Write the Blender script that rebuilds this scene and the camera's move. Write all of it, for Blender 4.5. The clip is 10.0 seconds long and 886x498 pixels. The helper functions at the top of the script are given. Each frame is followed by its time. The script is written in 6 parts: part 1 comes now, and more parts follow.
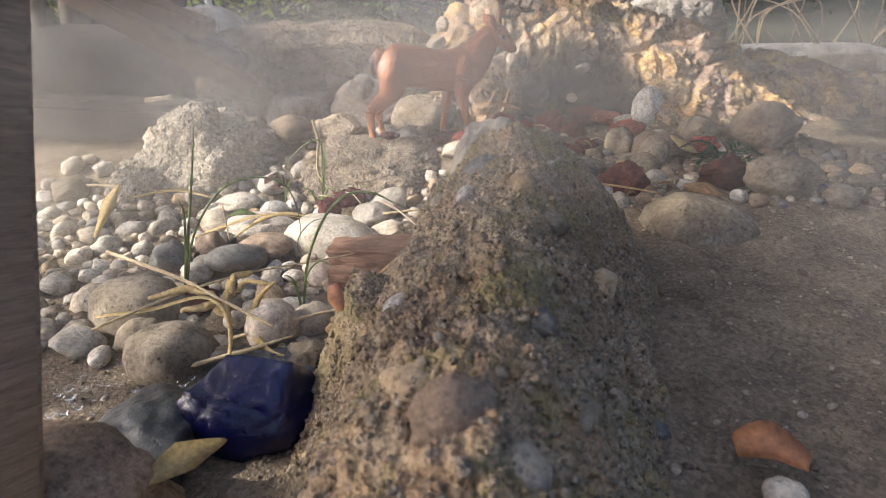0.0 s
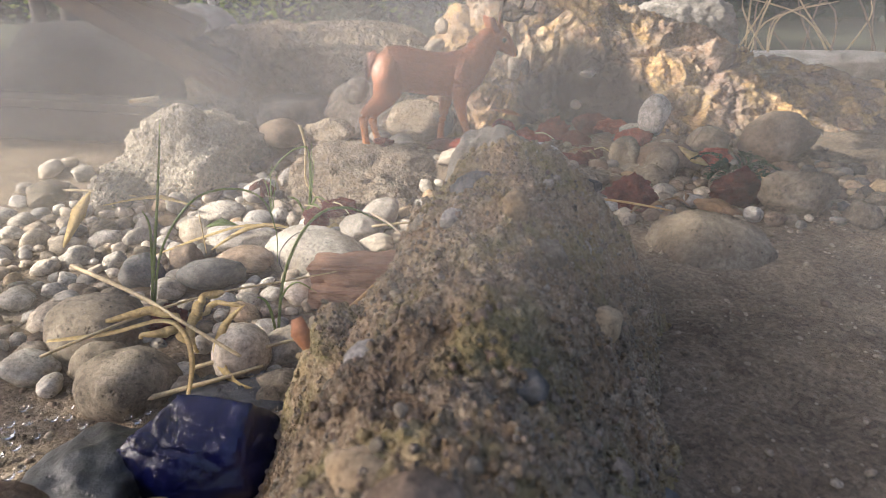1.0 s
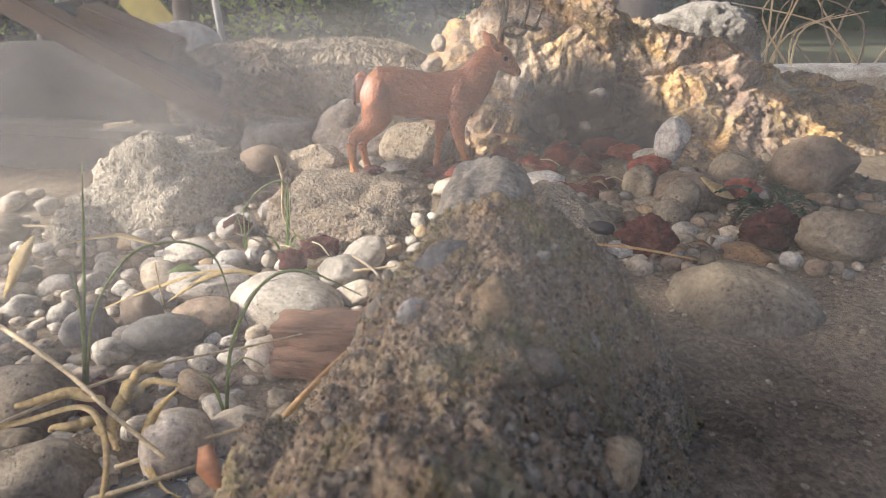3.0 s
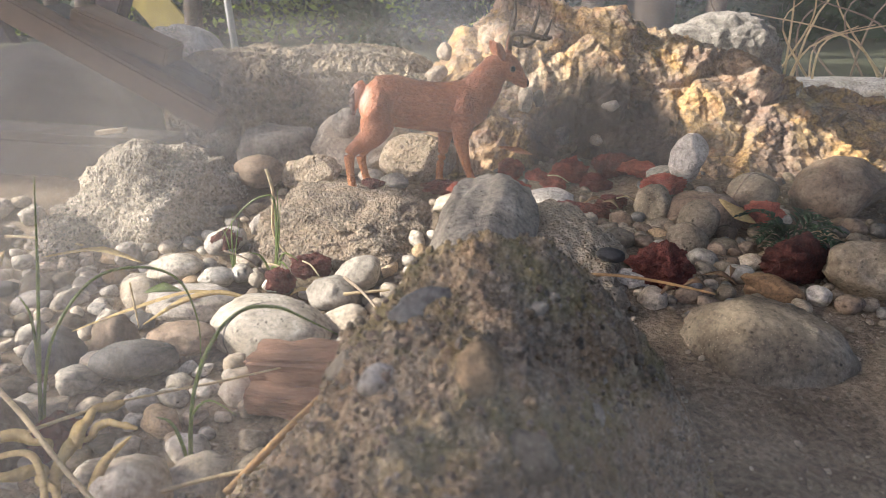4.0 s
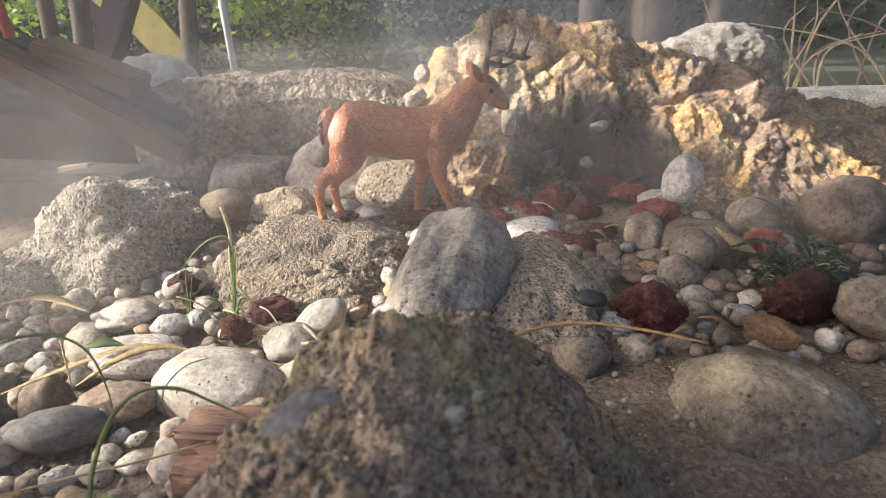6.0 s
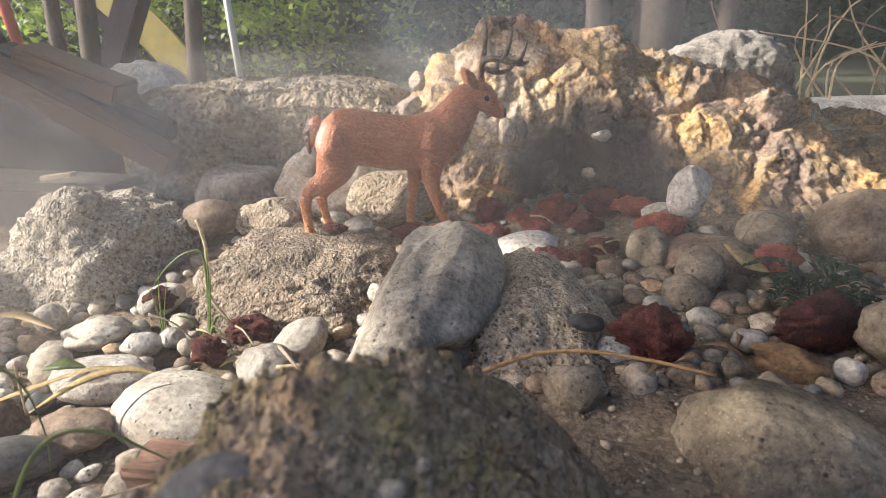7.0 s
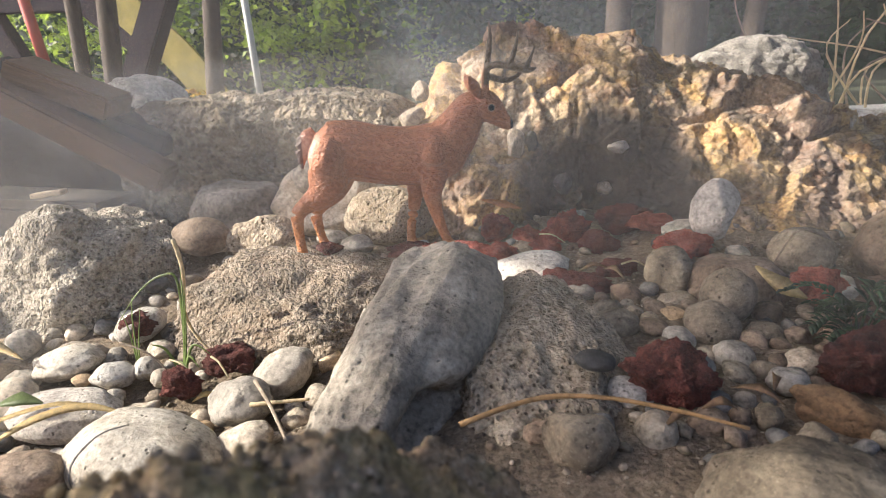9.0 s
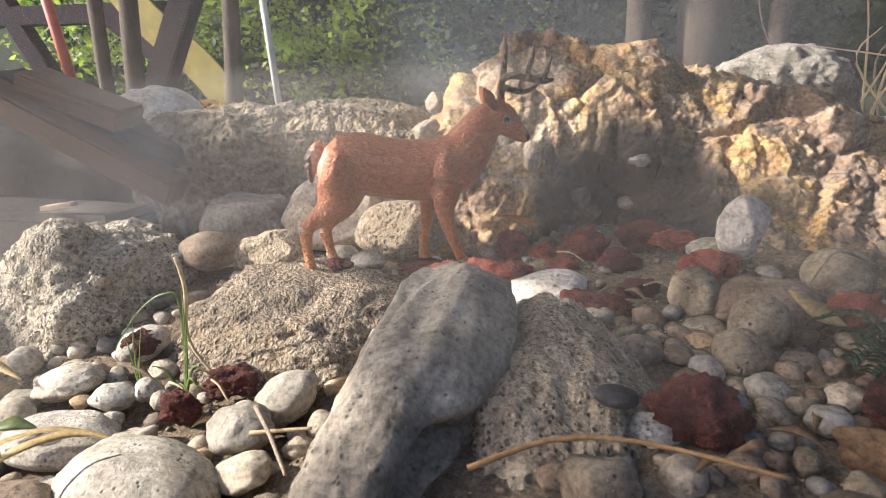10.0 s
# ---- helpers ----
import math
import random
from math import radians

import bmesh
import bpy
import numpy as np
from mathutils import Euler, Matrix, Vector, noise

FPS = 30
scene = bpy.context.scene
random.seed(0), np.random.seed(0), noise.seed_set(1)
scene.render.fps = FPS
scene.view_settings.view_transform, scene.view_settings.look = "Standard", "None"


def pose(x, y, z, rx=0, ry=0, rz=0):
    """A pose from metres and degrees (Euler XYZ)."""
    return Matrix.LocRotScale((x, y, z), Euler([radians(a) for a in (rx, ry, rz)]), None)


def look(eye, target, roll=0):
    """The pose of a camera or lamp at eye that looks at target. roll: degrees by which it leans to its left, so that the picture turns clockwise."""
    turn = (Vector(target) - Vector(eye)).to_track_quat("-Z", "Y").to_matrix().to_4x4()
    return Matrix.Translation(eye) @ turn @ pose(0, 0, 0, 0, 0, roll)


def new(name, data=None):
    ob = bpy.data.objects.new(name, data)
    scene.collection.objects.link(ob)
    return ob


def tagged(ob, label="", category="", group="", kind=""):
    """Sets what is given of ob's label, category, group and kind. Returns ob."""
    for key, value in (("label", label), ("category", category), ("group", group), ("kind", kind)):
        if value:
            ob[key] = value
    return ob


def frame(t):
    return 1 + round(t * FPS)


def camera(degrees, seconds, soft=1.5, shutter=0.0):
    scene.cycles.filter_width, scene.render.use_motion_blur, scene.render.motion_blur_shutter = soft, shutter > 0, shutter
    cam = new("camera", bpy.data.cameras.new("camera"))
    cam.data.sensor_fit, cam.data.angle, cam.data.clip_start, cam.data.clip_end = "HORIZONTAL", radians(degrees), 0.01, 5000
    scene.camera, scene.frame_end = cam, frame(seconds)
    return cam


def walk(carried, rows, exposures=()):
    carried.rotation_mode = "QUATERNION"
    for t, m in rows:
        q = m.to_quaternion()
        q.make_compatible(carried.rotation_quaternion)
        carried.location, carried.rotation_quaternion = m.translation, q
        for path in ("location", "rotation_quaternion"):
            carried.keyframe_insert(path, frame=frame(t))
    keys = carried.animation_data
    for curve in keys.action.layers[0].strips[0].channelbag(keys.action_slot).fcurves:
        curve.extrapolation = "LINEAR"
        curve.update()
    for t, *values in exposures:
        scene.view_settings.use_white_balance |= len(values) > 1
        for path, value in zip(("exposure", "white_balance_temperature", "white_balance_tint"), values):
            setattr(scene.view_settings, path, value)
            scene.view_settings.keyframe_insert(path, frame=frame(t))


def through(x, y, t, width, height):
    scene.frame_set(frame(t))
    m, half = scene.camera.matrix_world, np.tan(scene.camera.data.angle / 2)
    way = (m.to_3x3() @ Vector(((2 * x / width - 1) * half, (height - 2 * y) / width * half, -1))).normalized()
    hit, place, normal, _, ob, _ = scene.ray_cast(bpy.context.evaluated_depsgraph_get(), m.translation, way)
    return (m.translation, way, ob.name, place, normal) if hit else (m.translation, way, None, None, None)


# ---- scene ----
# A garden path of stones with a toy deer, seen from a hand's height.
LENS = 74.2
EXPOSURE = 1.24
cam = camera(LENS, 10.0, soft=0.7)
cam.data.dof.use_dof = True
cam.data.dof.focus_distance = 0.32
cam.data.dof.aperture_fstop = 32.0
ROWS = [
    (0.0, -0.0082, -0.0042, 0.1135, 67.3340, 0.4900, 0.8370),
    (0.5, -0.0051, 0.0056, 0.1110, 67.4340, -0.1590, 1.2260),
    (1.0, -0.0028, 0.0188, 0.1121, 67.5730, -0.1720, 1.4170),
    (1.5, 0.0000, 0.0298, 0.1133, 67.8190, -0.1950, 1.5430),
    (2.0, 0.0024, 0.0417, 0.1142, 68.0870, -0.1250, 1.8130),
    (2.5, 0.0050, 0.0515, 0.1143, 68.3240, 0.4300, 2.0060),
    (4.0, 0.0121, 0.0837, 0.1151, 69.1610, -0.3450, 3.8270),
    (4.5, 0.0161, 0.0924, 0.1153, 69.3820, -0.0330, 4.1120),
    (5.0, 0.0197, 0.0988, 0.1166, 69.7410, 0.3800, 3.9810),
    (5.5, 0.0244, 0.1041, 0.1170, 70.2290, 1.0040, 3.9950),
    (7.0, 0.0365, 0.1305, 0.1130, 71.8010, 1.2560, 5.1280),
    (7.5, 0.0388, 0.1364, 0.1107, 72.2310, 1.1590, 5.7500),
    (8.0, 0.0412, 0.1426, 0.1087, 72.6060, 1.5810, 6.0360),
    (8.5, 0.0431, 0.1491, 0.1084, 72.8430, 1.6670, 6.6530),
    (9.0, 0.0449, 0.1559, 0.1082, 73.2950, 1.9650, 7.1970),
    (9.5, 0.0459, 0.1626, 0.1087, 73.6970, 1.8540, 7.8230),
    (10.0, 0.0457, 0.1683, 0.1090, 74.2200, 2.0670, 8.9520),
]
walk(cam, [(t, pose(x, y, z, rx, ry, rz)) for t, x, y, z, rx, ry, rz in ROWS], [(0.0, EXPOSURE, 5900, 12), (10.0, EXPOSURE, 5900, 12)])

# ---- light ----
SUN = Vector((-0.82, -0.17, 0.53)).normalized()
world = bpy.data.worlds.new("world")
scene.world = world
world.use_nodes = True
sky = world.node_tree.nodes.new("ShaderNodeTexSky")
sky.sky_type = "NISHITA"
sky.sun_disc = False
sky.air_density = 0.7
sky.dust_density = 5.0
sky.ozone_density = 0.4
sky.sun_elevation = math.asin(SUN.z)
sky.sun_rotation = math.atan2(SUN.x, SUN.y)
background = world.node_tree.nodes["Background"]
background.inputs["Strength"].default_value = 0.155
world.node_tree.links.new(sky.outputs[0], background.inputs["Color"])
sun = new("sun", bpy.data.lights.new("sun", "SUN"))
sun.data.energy = 4.2
sun.data.angle = radians(0.6)
sun.data.color = (1.0, 0.887, 0.7)
sun.matrix_world = look(tuple(SUN * 4), (0, 0, 0))

# ---- materials ----


def nodes_of(name):
    m = bpy.data.materials.new(name)
    m.use_nodes = True
    t = m.node_tree
    return m, t, t.nodes["Principled BSDF"]


def node(t, kind, **values):
    n = t.nodes.new(kind)
    for key, value in values.items():
        n.inputs[key.replace("_", " ")].default_value = value
    return n


def link(t, a, b):
    t.links.new(a, b)


def place_of(t, shift=True):
    """World place in metres, moved by a random step for each object so that no two stones are alike."""
    geo = t.nodes.new("ShaderNodeNewGeometry")
    if not shift:
        return geo.outputs["Position"]
    info = t.nodes.new("ShaderNodeObjectInfo")
    add = t.nodes.new("ShaderNodeVectorMath")
    add.operation = "ADD"
    link(t, geo.outputs["Position"], add.inputs[0])
    link(t, info.outputs["Random"], add.inputs[1])
    return add.outputs[0]


def noise_at(t, where, scale, detail=5.0, rough=0.6, twist=0.0):
    n = node(t, "ShaderNodeTexNoise", Scale=scale, Detail=detail, Roughness=rough, Distortion=twist)
    link(t, where, n.inputs["Vector"])
    return n.outputs["Fac"]


def ramp(t, fac, stops, smooth=False):
    r = t.nodes.new("ShaderNodeValToRGB")
    if smooth:
        r.color_ramp.interpolation = "EASE"
    while len(r.color_ramp.elements) < len(stops):
        r.color_ramp.elements.new(0.5)
    for e, (at, c) in zip(r.color_ramp.elements, stops):
        e.position = at
        e.color = (*c, 1) if len(c) == 3 else c
    link(t, fac, r.inputs[0])
    return r.outputs[0]


def mixed(t, fac, a, b, how="MIX"):
    m = t.nodes.new("ShaderNodeMix")
    m.data_type = "RGBA"
    m.blend_type = how
    for value, socket in ((fac, m.inputs[0]), (a, m.inputs[6]), (b, m.inputs[7])):
        if isinstance(value, (int, float)):
            socket.default_value = value
        elif isinstance(value, tuple):
            socket.default_value = (*value, 1)
        else:
            link(t, value, socket)
    return m.outputs[2]


def calc(t, how, a, b=0.0, c=0.0):
    m = t.nodes.new("ShaderNodeMath")
    m.operation = how
    for value, socket in zip((a, b, c), m.inputs):
        if isinstance(value, (int, float)):
            socket.default_value = value
        else:
            link(t, value, socket)
    return m.outputs[0]


def grey(v):
    return (v, v, v)


def bumped(t, bsdf, height, far=0.0006, strength=1.0):
    b = node(t, "ShaderNodeBump", Strength=strength, Distance=far)
    link(t, height, b.inputs["Height"])
    link(t, b.outputs[0], bsdf.inputs["Normal"])


def stone_material(name, dark, mid, light, scale=60.0, pits=0.5, speck=0.3, far=0.0007, rough=0.85, vary=0.25, stain=None):
    """Stone: blotches, grain, dark pits and pale flecks, with a shade of its own for each stone."""
    m, t, bsdf = nodes_of(name)
    where = place_of(t)
    blotch = noise_at(t, where, scale, 6, 0.62, 0.4)
    grain = noise_at(t, where, scale * 9, 5, 0.7)
    colour = ramp(t, blotch, [(0.3, dark), (0.5, mid), (0.7, light)])
    shade = ramp(t, grain, [(0.3, grey(0.45)), (0.5, grey(0.97)), (0.7, grey(1.35))])
    colour = mixed(t, 1.0, colour, shade, "MULTIPLY")
    cells = node(t, "ShaderNodeTexVoronoi", Scale=scale * 8)
    link(t, where, cells.inputs["Vector"])
    pit = ramp(t, cells.outputs["Distance"], [(0.08, grey(1.0)), (0.3, grey(0.0))])
    gate = ramp(t, noise_at(t, where, scale * 3, 2), [(0.5, grey(0.0)), (0.6, grey(1.0))])
    pit = calc(t, "MULTIPLY", pit, gate)
    colour = mixed(t, calc(t, "MULTIPLY", pit, pits), colour, tuple(v * 0.22 for v in dark))
    fleck = node(t, "ShaderNodeTexVoronoi", Scale=scale * 14)
    link(t, where, fleck.inputs["Vector"])
    dots = ramp(t, fleck.outputs["Distance"], [(0.1, grey(1.0)), (0.22, grey(0.0))])
    colour = mixed(t, calc(t, "MULTIPLY", dots, speck), colour, tuple(min(0.85, v * 1.7) for v in light))
    if stain:
        patch = ramp(t, noise_at(t, where, scale * 0.6, 4, 0.6, 1.0), [(0.48, grey(0.0)), (0.6, grey(1.0))])
        colour = mixed(t, calc(t, "MULTIPLY", patch, 0.8), colour, stain)
    info = t.nodes.new("ShaderNodeObjectInfo")
    own = calc(t, "MULTIPLY_ADD", info.outputs["Random"], 2 * vary, 1.0 - vary)
    hsv = node(t, "ShaderNodeHueSaturation")
    link(t, own, hsv.inputs["Value"])
    link(t, colour, hsv.inputs["Color"])
    link(t, hsv.outputs[0], bsdf.inputs["Base Color"])
    bsdf.inputs["Roughness"].default_value = rough
    height = calc(t, "ADD", calc(t, "MULTIPLY", grain, 1.0), calc(t, "MULTIPLY", blotch, 1.2))
    height = calc(t, "SUBTRACT", height, calc(t, "MULTIPLY", pit, 0.9 * pits + 0.1))
    bumped(t, bsdf, height, far)
    return m


def gritty_material(name, dark, mid, light, rust, grain=420.0, far=0.0011, hole=0.5, green=0.0):
    """Cemented grit: grains of many colours with dark gaps and holes between them, over broad stains."""
    m, t, bsdf = nodes_of(name)
    where = place_of(t, False)
    bent = t.nodes.new("ShaderNodeVectorMath")
    bent.operation = "ADD"
    wave = node(t, "ShaderNodeTexNoise", Scale=grain * 0.7, Detail=3.0)
    link(t, where, wave.inputs["Vector"])
    small = t.nodes.new("ShaderNodeVectorMath")
    small.operation = "SCALE"
    link(t, wave.outputs["Color"], small.inputs[0])
    small.inputs["Scale"].default_value = 0.45 / grain
    link(t, where, bent.inputs[0])
    link(t, small.outputs[0], bent.inputs[1])
    height = None
    colour = None
    for k, (scale, weight) in enumerate(((grain, 1.0), (grain * 2.6, 0.5))):
        cells = node(t, "ShaderNodeTexVoronoi", Scale=scale)
        link(t, bent.outputs[0], cells.inputs["Vector"])
        tint = ramp(t, cells.outputs["Color"], [(0.15, dark), (0.4, mid), (0.62, mid), (0.85, light)])
        gap = ramp(t, cells.outputs["Distance"], [(0.3, grey(1.0)), (0.75, grey(0.58))])
        tint = mixed(t, 1.0, tint, gap, "MULTIPLY")
        colour = tint if colour is None else mixed(t, 0.5, colour, tint)
        h = calc(t, "MULTIPLY", calc(t, "SUBTRACT", 0.8, cells.outputs["Distance"]), weight)
        height = h if height is None else calc(t, "ADD", height, h)
    stain = ramp(t, noise_at(t, where, grain * 0.12, 5, 0.65, 0.6), [(0.42, grey(0.0)), (0.62, grey(1.0))])
    colour = mixed(t, calc(t, "MULTIPLY", stain, 0.4), colour, rust)
    moss = ramp(t, noise_at(t, where, grain * 0.085, 4, 0.65, 0.3), [(0.5, grey(0.0)), (0.64, grey(green))])
    colour = mixed(t, moss, colour, (rust[0] * 0.62, rust[1] * 0.98, rust[2] * 0.55))
    broad = ramp(t, noise_at(t, where, grain * 0.05, 4, 0.6), [(0.3, grey(0.7)), (0.7, grey(1.25))])
    colour = mixed(t, 1.0, colour, broad, "MULTIPLY")
    pits = None
    for scale, where_most in ((grain * 0.55, 0.5), (grain * 1.2, 0.44)):
        holes = node(t, "ShaderNodeTexVoronoi", Scale=scale)
        link(t, bent.outputs[0], holes.inputs["Vector"])
        one = ramp(t, holes.outputs["Distance"], [(0.2, grey(1.0)), (0.36, grey(0.0))])
        some = ramp(t, noise_at(t, where, scale * 0.4, 2), [(where_most, grey(0.0)), (where_most + 0.06, grey(1.0))])
        one = calc(t, "MULTIPLY", one, some)
        pits = one if pits is None else calc(t, "MAXIMUM", pits, one)
    colour = mixed(t, calc(t, "MULTIPLY", pits, min(1.0, hole * 0.75)), colour, tuple(v * 0.35 for v in dark))
    link(t, colour, bsdf.inputs["Base Color"])
    bsdf.inputs["Roughness"].default_value = 0.92
    height = calc(t, "SUBTRACT", height, calc(t, "MULTIPLY", pits, 1.6 * hole))
    bumped(t, bsdf, height, far)
    return m


def boulder_material():
    """Weathered ochre rock: large patches of tan, yellow, rust, pink and grey, chips of their own shade, dark joints, a gritty skin."""
    m, t, bsdf = nodes_of("ochre boulder")
    where = place_of(t, False)
    wave = node(t, "ShaderNodeTexNoise", Scale=45.0, Detail=5.0)
    link(t, where, wave.inputs["Vector"])
    small = t.nodes.new("ShaderNodeVectorMath")
    small.operation = "SCALE"
    small.inputs["Scale"].default_value = 0.035
    link(t, wave.outputs["Color"], small.inputs[0])
    bent = t.nodes.new("ShaderNodeVectorMath")
    bent.operation = "ADD"
    link(t, where, bent.inputs[0])
    link(t, small.outputs[0], bent.inputs[1])
    patch = ramp(t, noise_at(t, bent.outputs[0], 16, 4, 0.6, 0.4), [(0.3, (0.17, 0.135, 0.11)), (0.4, (0.34, 0.27, 0.225)), (0.47, (0.38, 0.31, 0.235)), (0.54, (0.49, 0.37, 0.2)), (0.6, (0.4, 0.325, 0.24)), (0.7, (0.58, 0.53, 0.44))])
    blocks = node(t, "ShaderNodeTexVoronoi", Scale=55.0)
    link(t, bent.outputs[0], blocks.inputs["Vector"])
    tint = ramp(t, blocks.outputs["Color"], [(0.1, (0.45, 0.42, 0.42)), (0.35, (0.85, 0.78, 0.7)), (0.55, (1.2, 1.0, 0.72)), (0.8, (0.8, 0.72, 0.68)), (0.95, (1.35, 1.3, 1.2))])
    colour = mixed(t, 1.0, patch, tint, "MULTIPLY")
    rust = ramp(t, noise_at(t, where, 60, 6, 0.7), [(0.52, grey(0.0)), (0.66, grey(0.7))])
    colour = mixed(t, rust, colour, (0.23, 0.11, 0.05))
    lines = node(t, "ShaderNodeTexVoronoi", Scale=55.0)
    lines.feature = "DISTANCE_TO_EDGE"
    link(t, bent.outputs[0], lines.inputs["Vector"])
    split = ramp(t, lines.outputs["Distance"], [(0.0, grey(0.72)), (0.05, grey(1.0))])
    colour = mixed(t, 1.0, colour, split, "MULTIPLY")
    # Near-black patch: char, with the hollow's shade painted into the colour.
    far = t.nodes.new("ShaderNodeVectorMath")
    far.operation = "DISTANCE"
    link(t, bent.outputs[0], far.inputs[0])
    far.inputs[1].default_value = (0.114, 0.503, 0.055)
    soot_shade = ramp(t, calc(t, "MULTIPLY", far.outputs["Value"], 10.0), [(0.46, grey(0.94)), (0.68, grey(0.0))], True)
    colour = mixed(t, soot_shade, colour, (0.026, 0.024, 0.025))
    fine = noise_at(t, where, 420, 5, 0.7)
    colour = mixed(t, 1.0, colour, ramp(t, fine, [(0.3, grey(0.45)), (0.5, grey(1.0)), (0.7, grey(1.4))]), "MULTIPLY")
    link(t, colour, bsdf.inputs["Base Color"])
    bsdf.inputs["Roughness"].default_value = 0.9
    crumbs = node(t, "ShaderNodeTexVoronoi", Scale=330.0)
    link(t, where, crumbs.inputs["Vector"])
    height = calc(t, "SUBTRACT", calc(t, "ADD", calc(t, "MULTIPLY", split, 0.5), fine), crumbs.outputs["Distance"])
    bumped(t, bsdf, height, 0.0011)
    return m


M_GREY = stone_material("grey stone", (0.19, 0.17, 0.142), (0.335, 0.3, 0.25), (0.49, 0.445, 0.38), 45, 0.5, 0.2, 0.0006)
M_BLUEGREY = stone_material("blue grey veined stone", (0.28, 0.25, 0.215), (0.47, 0.425, 0.37), (0.62, 0.565, 0.49), 75, 0.8, 0.12, 0.0011, 0.85, 0.1)
M_GREYSTONE = stone_material("mottled grey stone", (0.165, 0.142, 0.112), (0.325, 0.285, 0.228), (0.47, 0.418, 0.34), 48, 0.85, 0.12, 0.0009, 0.85, 0.05)
M_PALE = stone_material("pale pitted pebble", (0.28, 0.24, 0.185), (0.43, 0.385, 0.315), (0.58, 0.535, 0.455), 60, 0.9, 0.1, 0.0006)
M_TAN = stone_material("tan stone", (0.3, 0.24, 0.17), (0.46, 0.39, 0.3), (0.6, 0.53, 0.43), 50, 0.5, 0.2, 0.0006)
M_POROUS = gritty_material("porous pale rock", (0.24, 0.2, 0.145), (0.53, 0.465, 0.37), (0.68, 0.61, 0.5), (0.45, 0.38, 0.28), 380, 0.002, 1.0)
M_MOUND = gritty_material("gritty soil rock", (0.15, 0.115, 0.08), (0.33, 0.27, 0.2), (0.5, 0.425, 0.33), (0.3, 0.21, 0.13), 440, 0.0014, 0.7)
M_CONGLOM = gritty_material("gritty conglomerate", (0.17, 0.125, 0.082), (0.33, 0.25, 0.165), (0.47, 0.38, 0.27), (0.33, 0.19, 0.08), 460, 0.001, 0.45, 0.4)
M_BOULDER = boulder_material()
M_SLAB = gritty_material("grey brown slab", (0.15, 0.115, 0.08), (0.3, 0.25, 0.185), (0.45, 0.385, 0.29), (0.36, 0.27, 0.15), 170, 0.003, 0.75)
M_WHITE = stone_material("white rock", (0.34, 0.3, 0.25), (0.51, 0.47, 0.41), (0.66, 0.625, 0.56), 45, 0.6, 0.1, 0.001)
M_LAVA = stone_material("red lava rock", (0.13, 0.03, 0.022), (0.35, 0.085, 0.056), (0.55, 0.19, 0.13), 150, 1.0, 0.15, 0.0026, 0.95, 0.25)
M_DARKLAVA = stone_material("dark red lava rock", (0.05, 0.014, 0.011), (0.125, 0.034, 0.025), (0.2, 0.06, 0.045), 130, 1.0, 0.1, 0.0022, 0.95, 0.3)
M_BROWN = stone_material("brown stone", (0.115, 0.08, 0.055), (0.215, 0.155, 0.107), (0.33, 0.255, 0.185), 60, 0.5, 0.2, 0.0006)
M_RUSTY = stone_material("rusty brown stone", (0.075, 0.045, 0.024), (0.15, 0.09, 0.045), (0.24, 0.155, 0.085), 70, 0.5, 0.1, 0.0006)
M_DARK = stone_material("dark slate pebble", (0.07, 0.066, 0.06), (0.135, 0.127, 0.116), (0.22, 0.205, 0.188), 60, 0.4, 0.2, 0.0005, 0.7)
M_WET = stone_material("wet dark rock", (0.025, 0.025, 0.027), (0.055, 0.055, 0.058), (0.1, 0.1, 0.1), 60, 0.3, 0.2, 0.0004, 0.35)
M_BLACK = stone_material("black pebble", (0.018, 0.018, 0.02), (0.03, 0.03, 0.032), (0.05, 0.05, 0.052), 90, 0.3, 0.1, 0.0004, 0.6)
M_OCHRE = stone_material("ochre pebble", (0.28, 0.185, 0.1), (0.43, 0.31, 0.18), (0.55, 0.43, 0.29), 90, 0.3, 0.1, 0.0003)
M_TANGRIT = gritty_material("tan pitted rock", (0.3, 0.23, 0.155), (0.47, 0.385, 0.28), (0.58, 0.49, 0.37), (0.42, 0.32, 0.21), 380, 0.0011, 0.8)
M_COBBLE = stone_material("brown grey cobble", (0.1, 0.078, 0.052), (0.195, 0.157, 0.11), (0.31, 0.262, 0.195), 55, 0.7, 0.3, 0.0008, 0.85, 0.2)
M_BACK = stone_material("grey back rock", (0.2, 0.18, 0.155), (0.36, 0.33, 0.29), (0.54, 0.5, 0.45), 40, 0.5, 0.1, 0.002, 0.9)
M_PEBBLE = stone_material("river pebble", (0.17, 0.128, 0.085), (0.32, 0.26, 0.19), (0.49, 0.42, 0.325), 45, 0.7, 0.2, 0.0007, 0.85, 0.4)


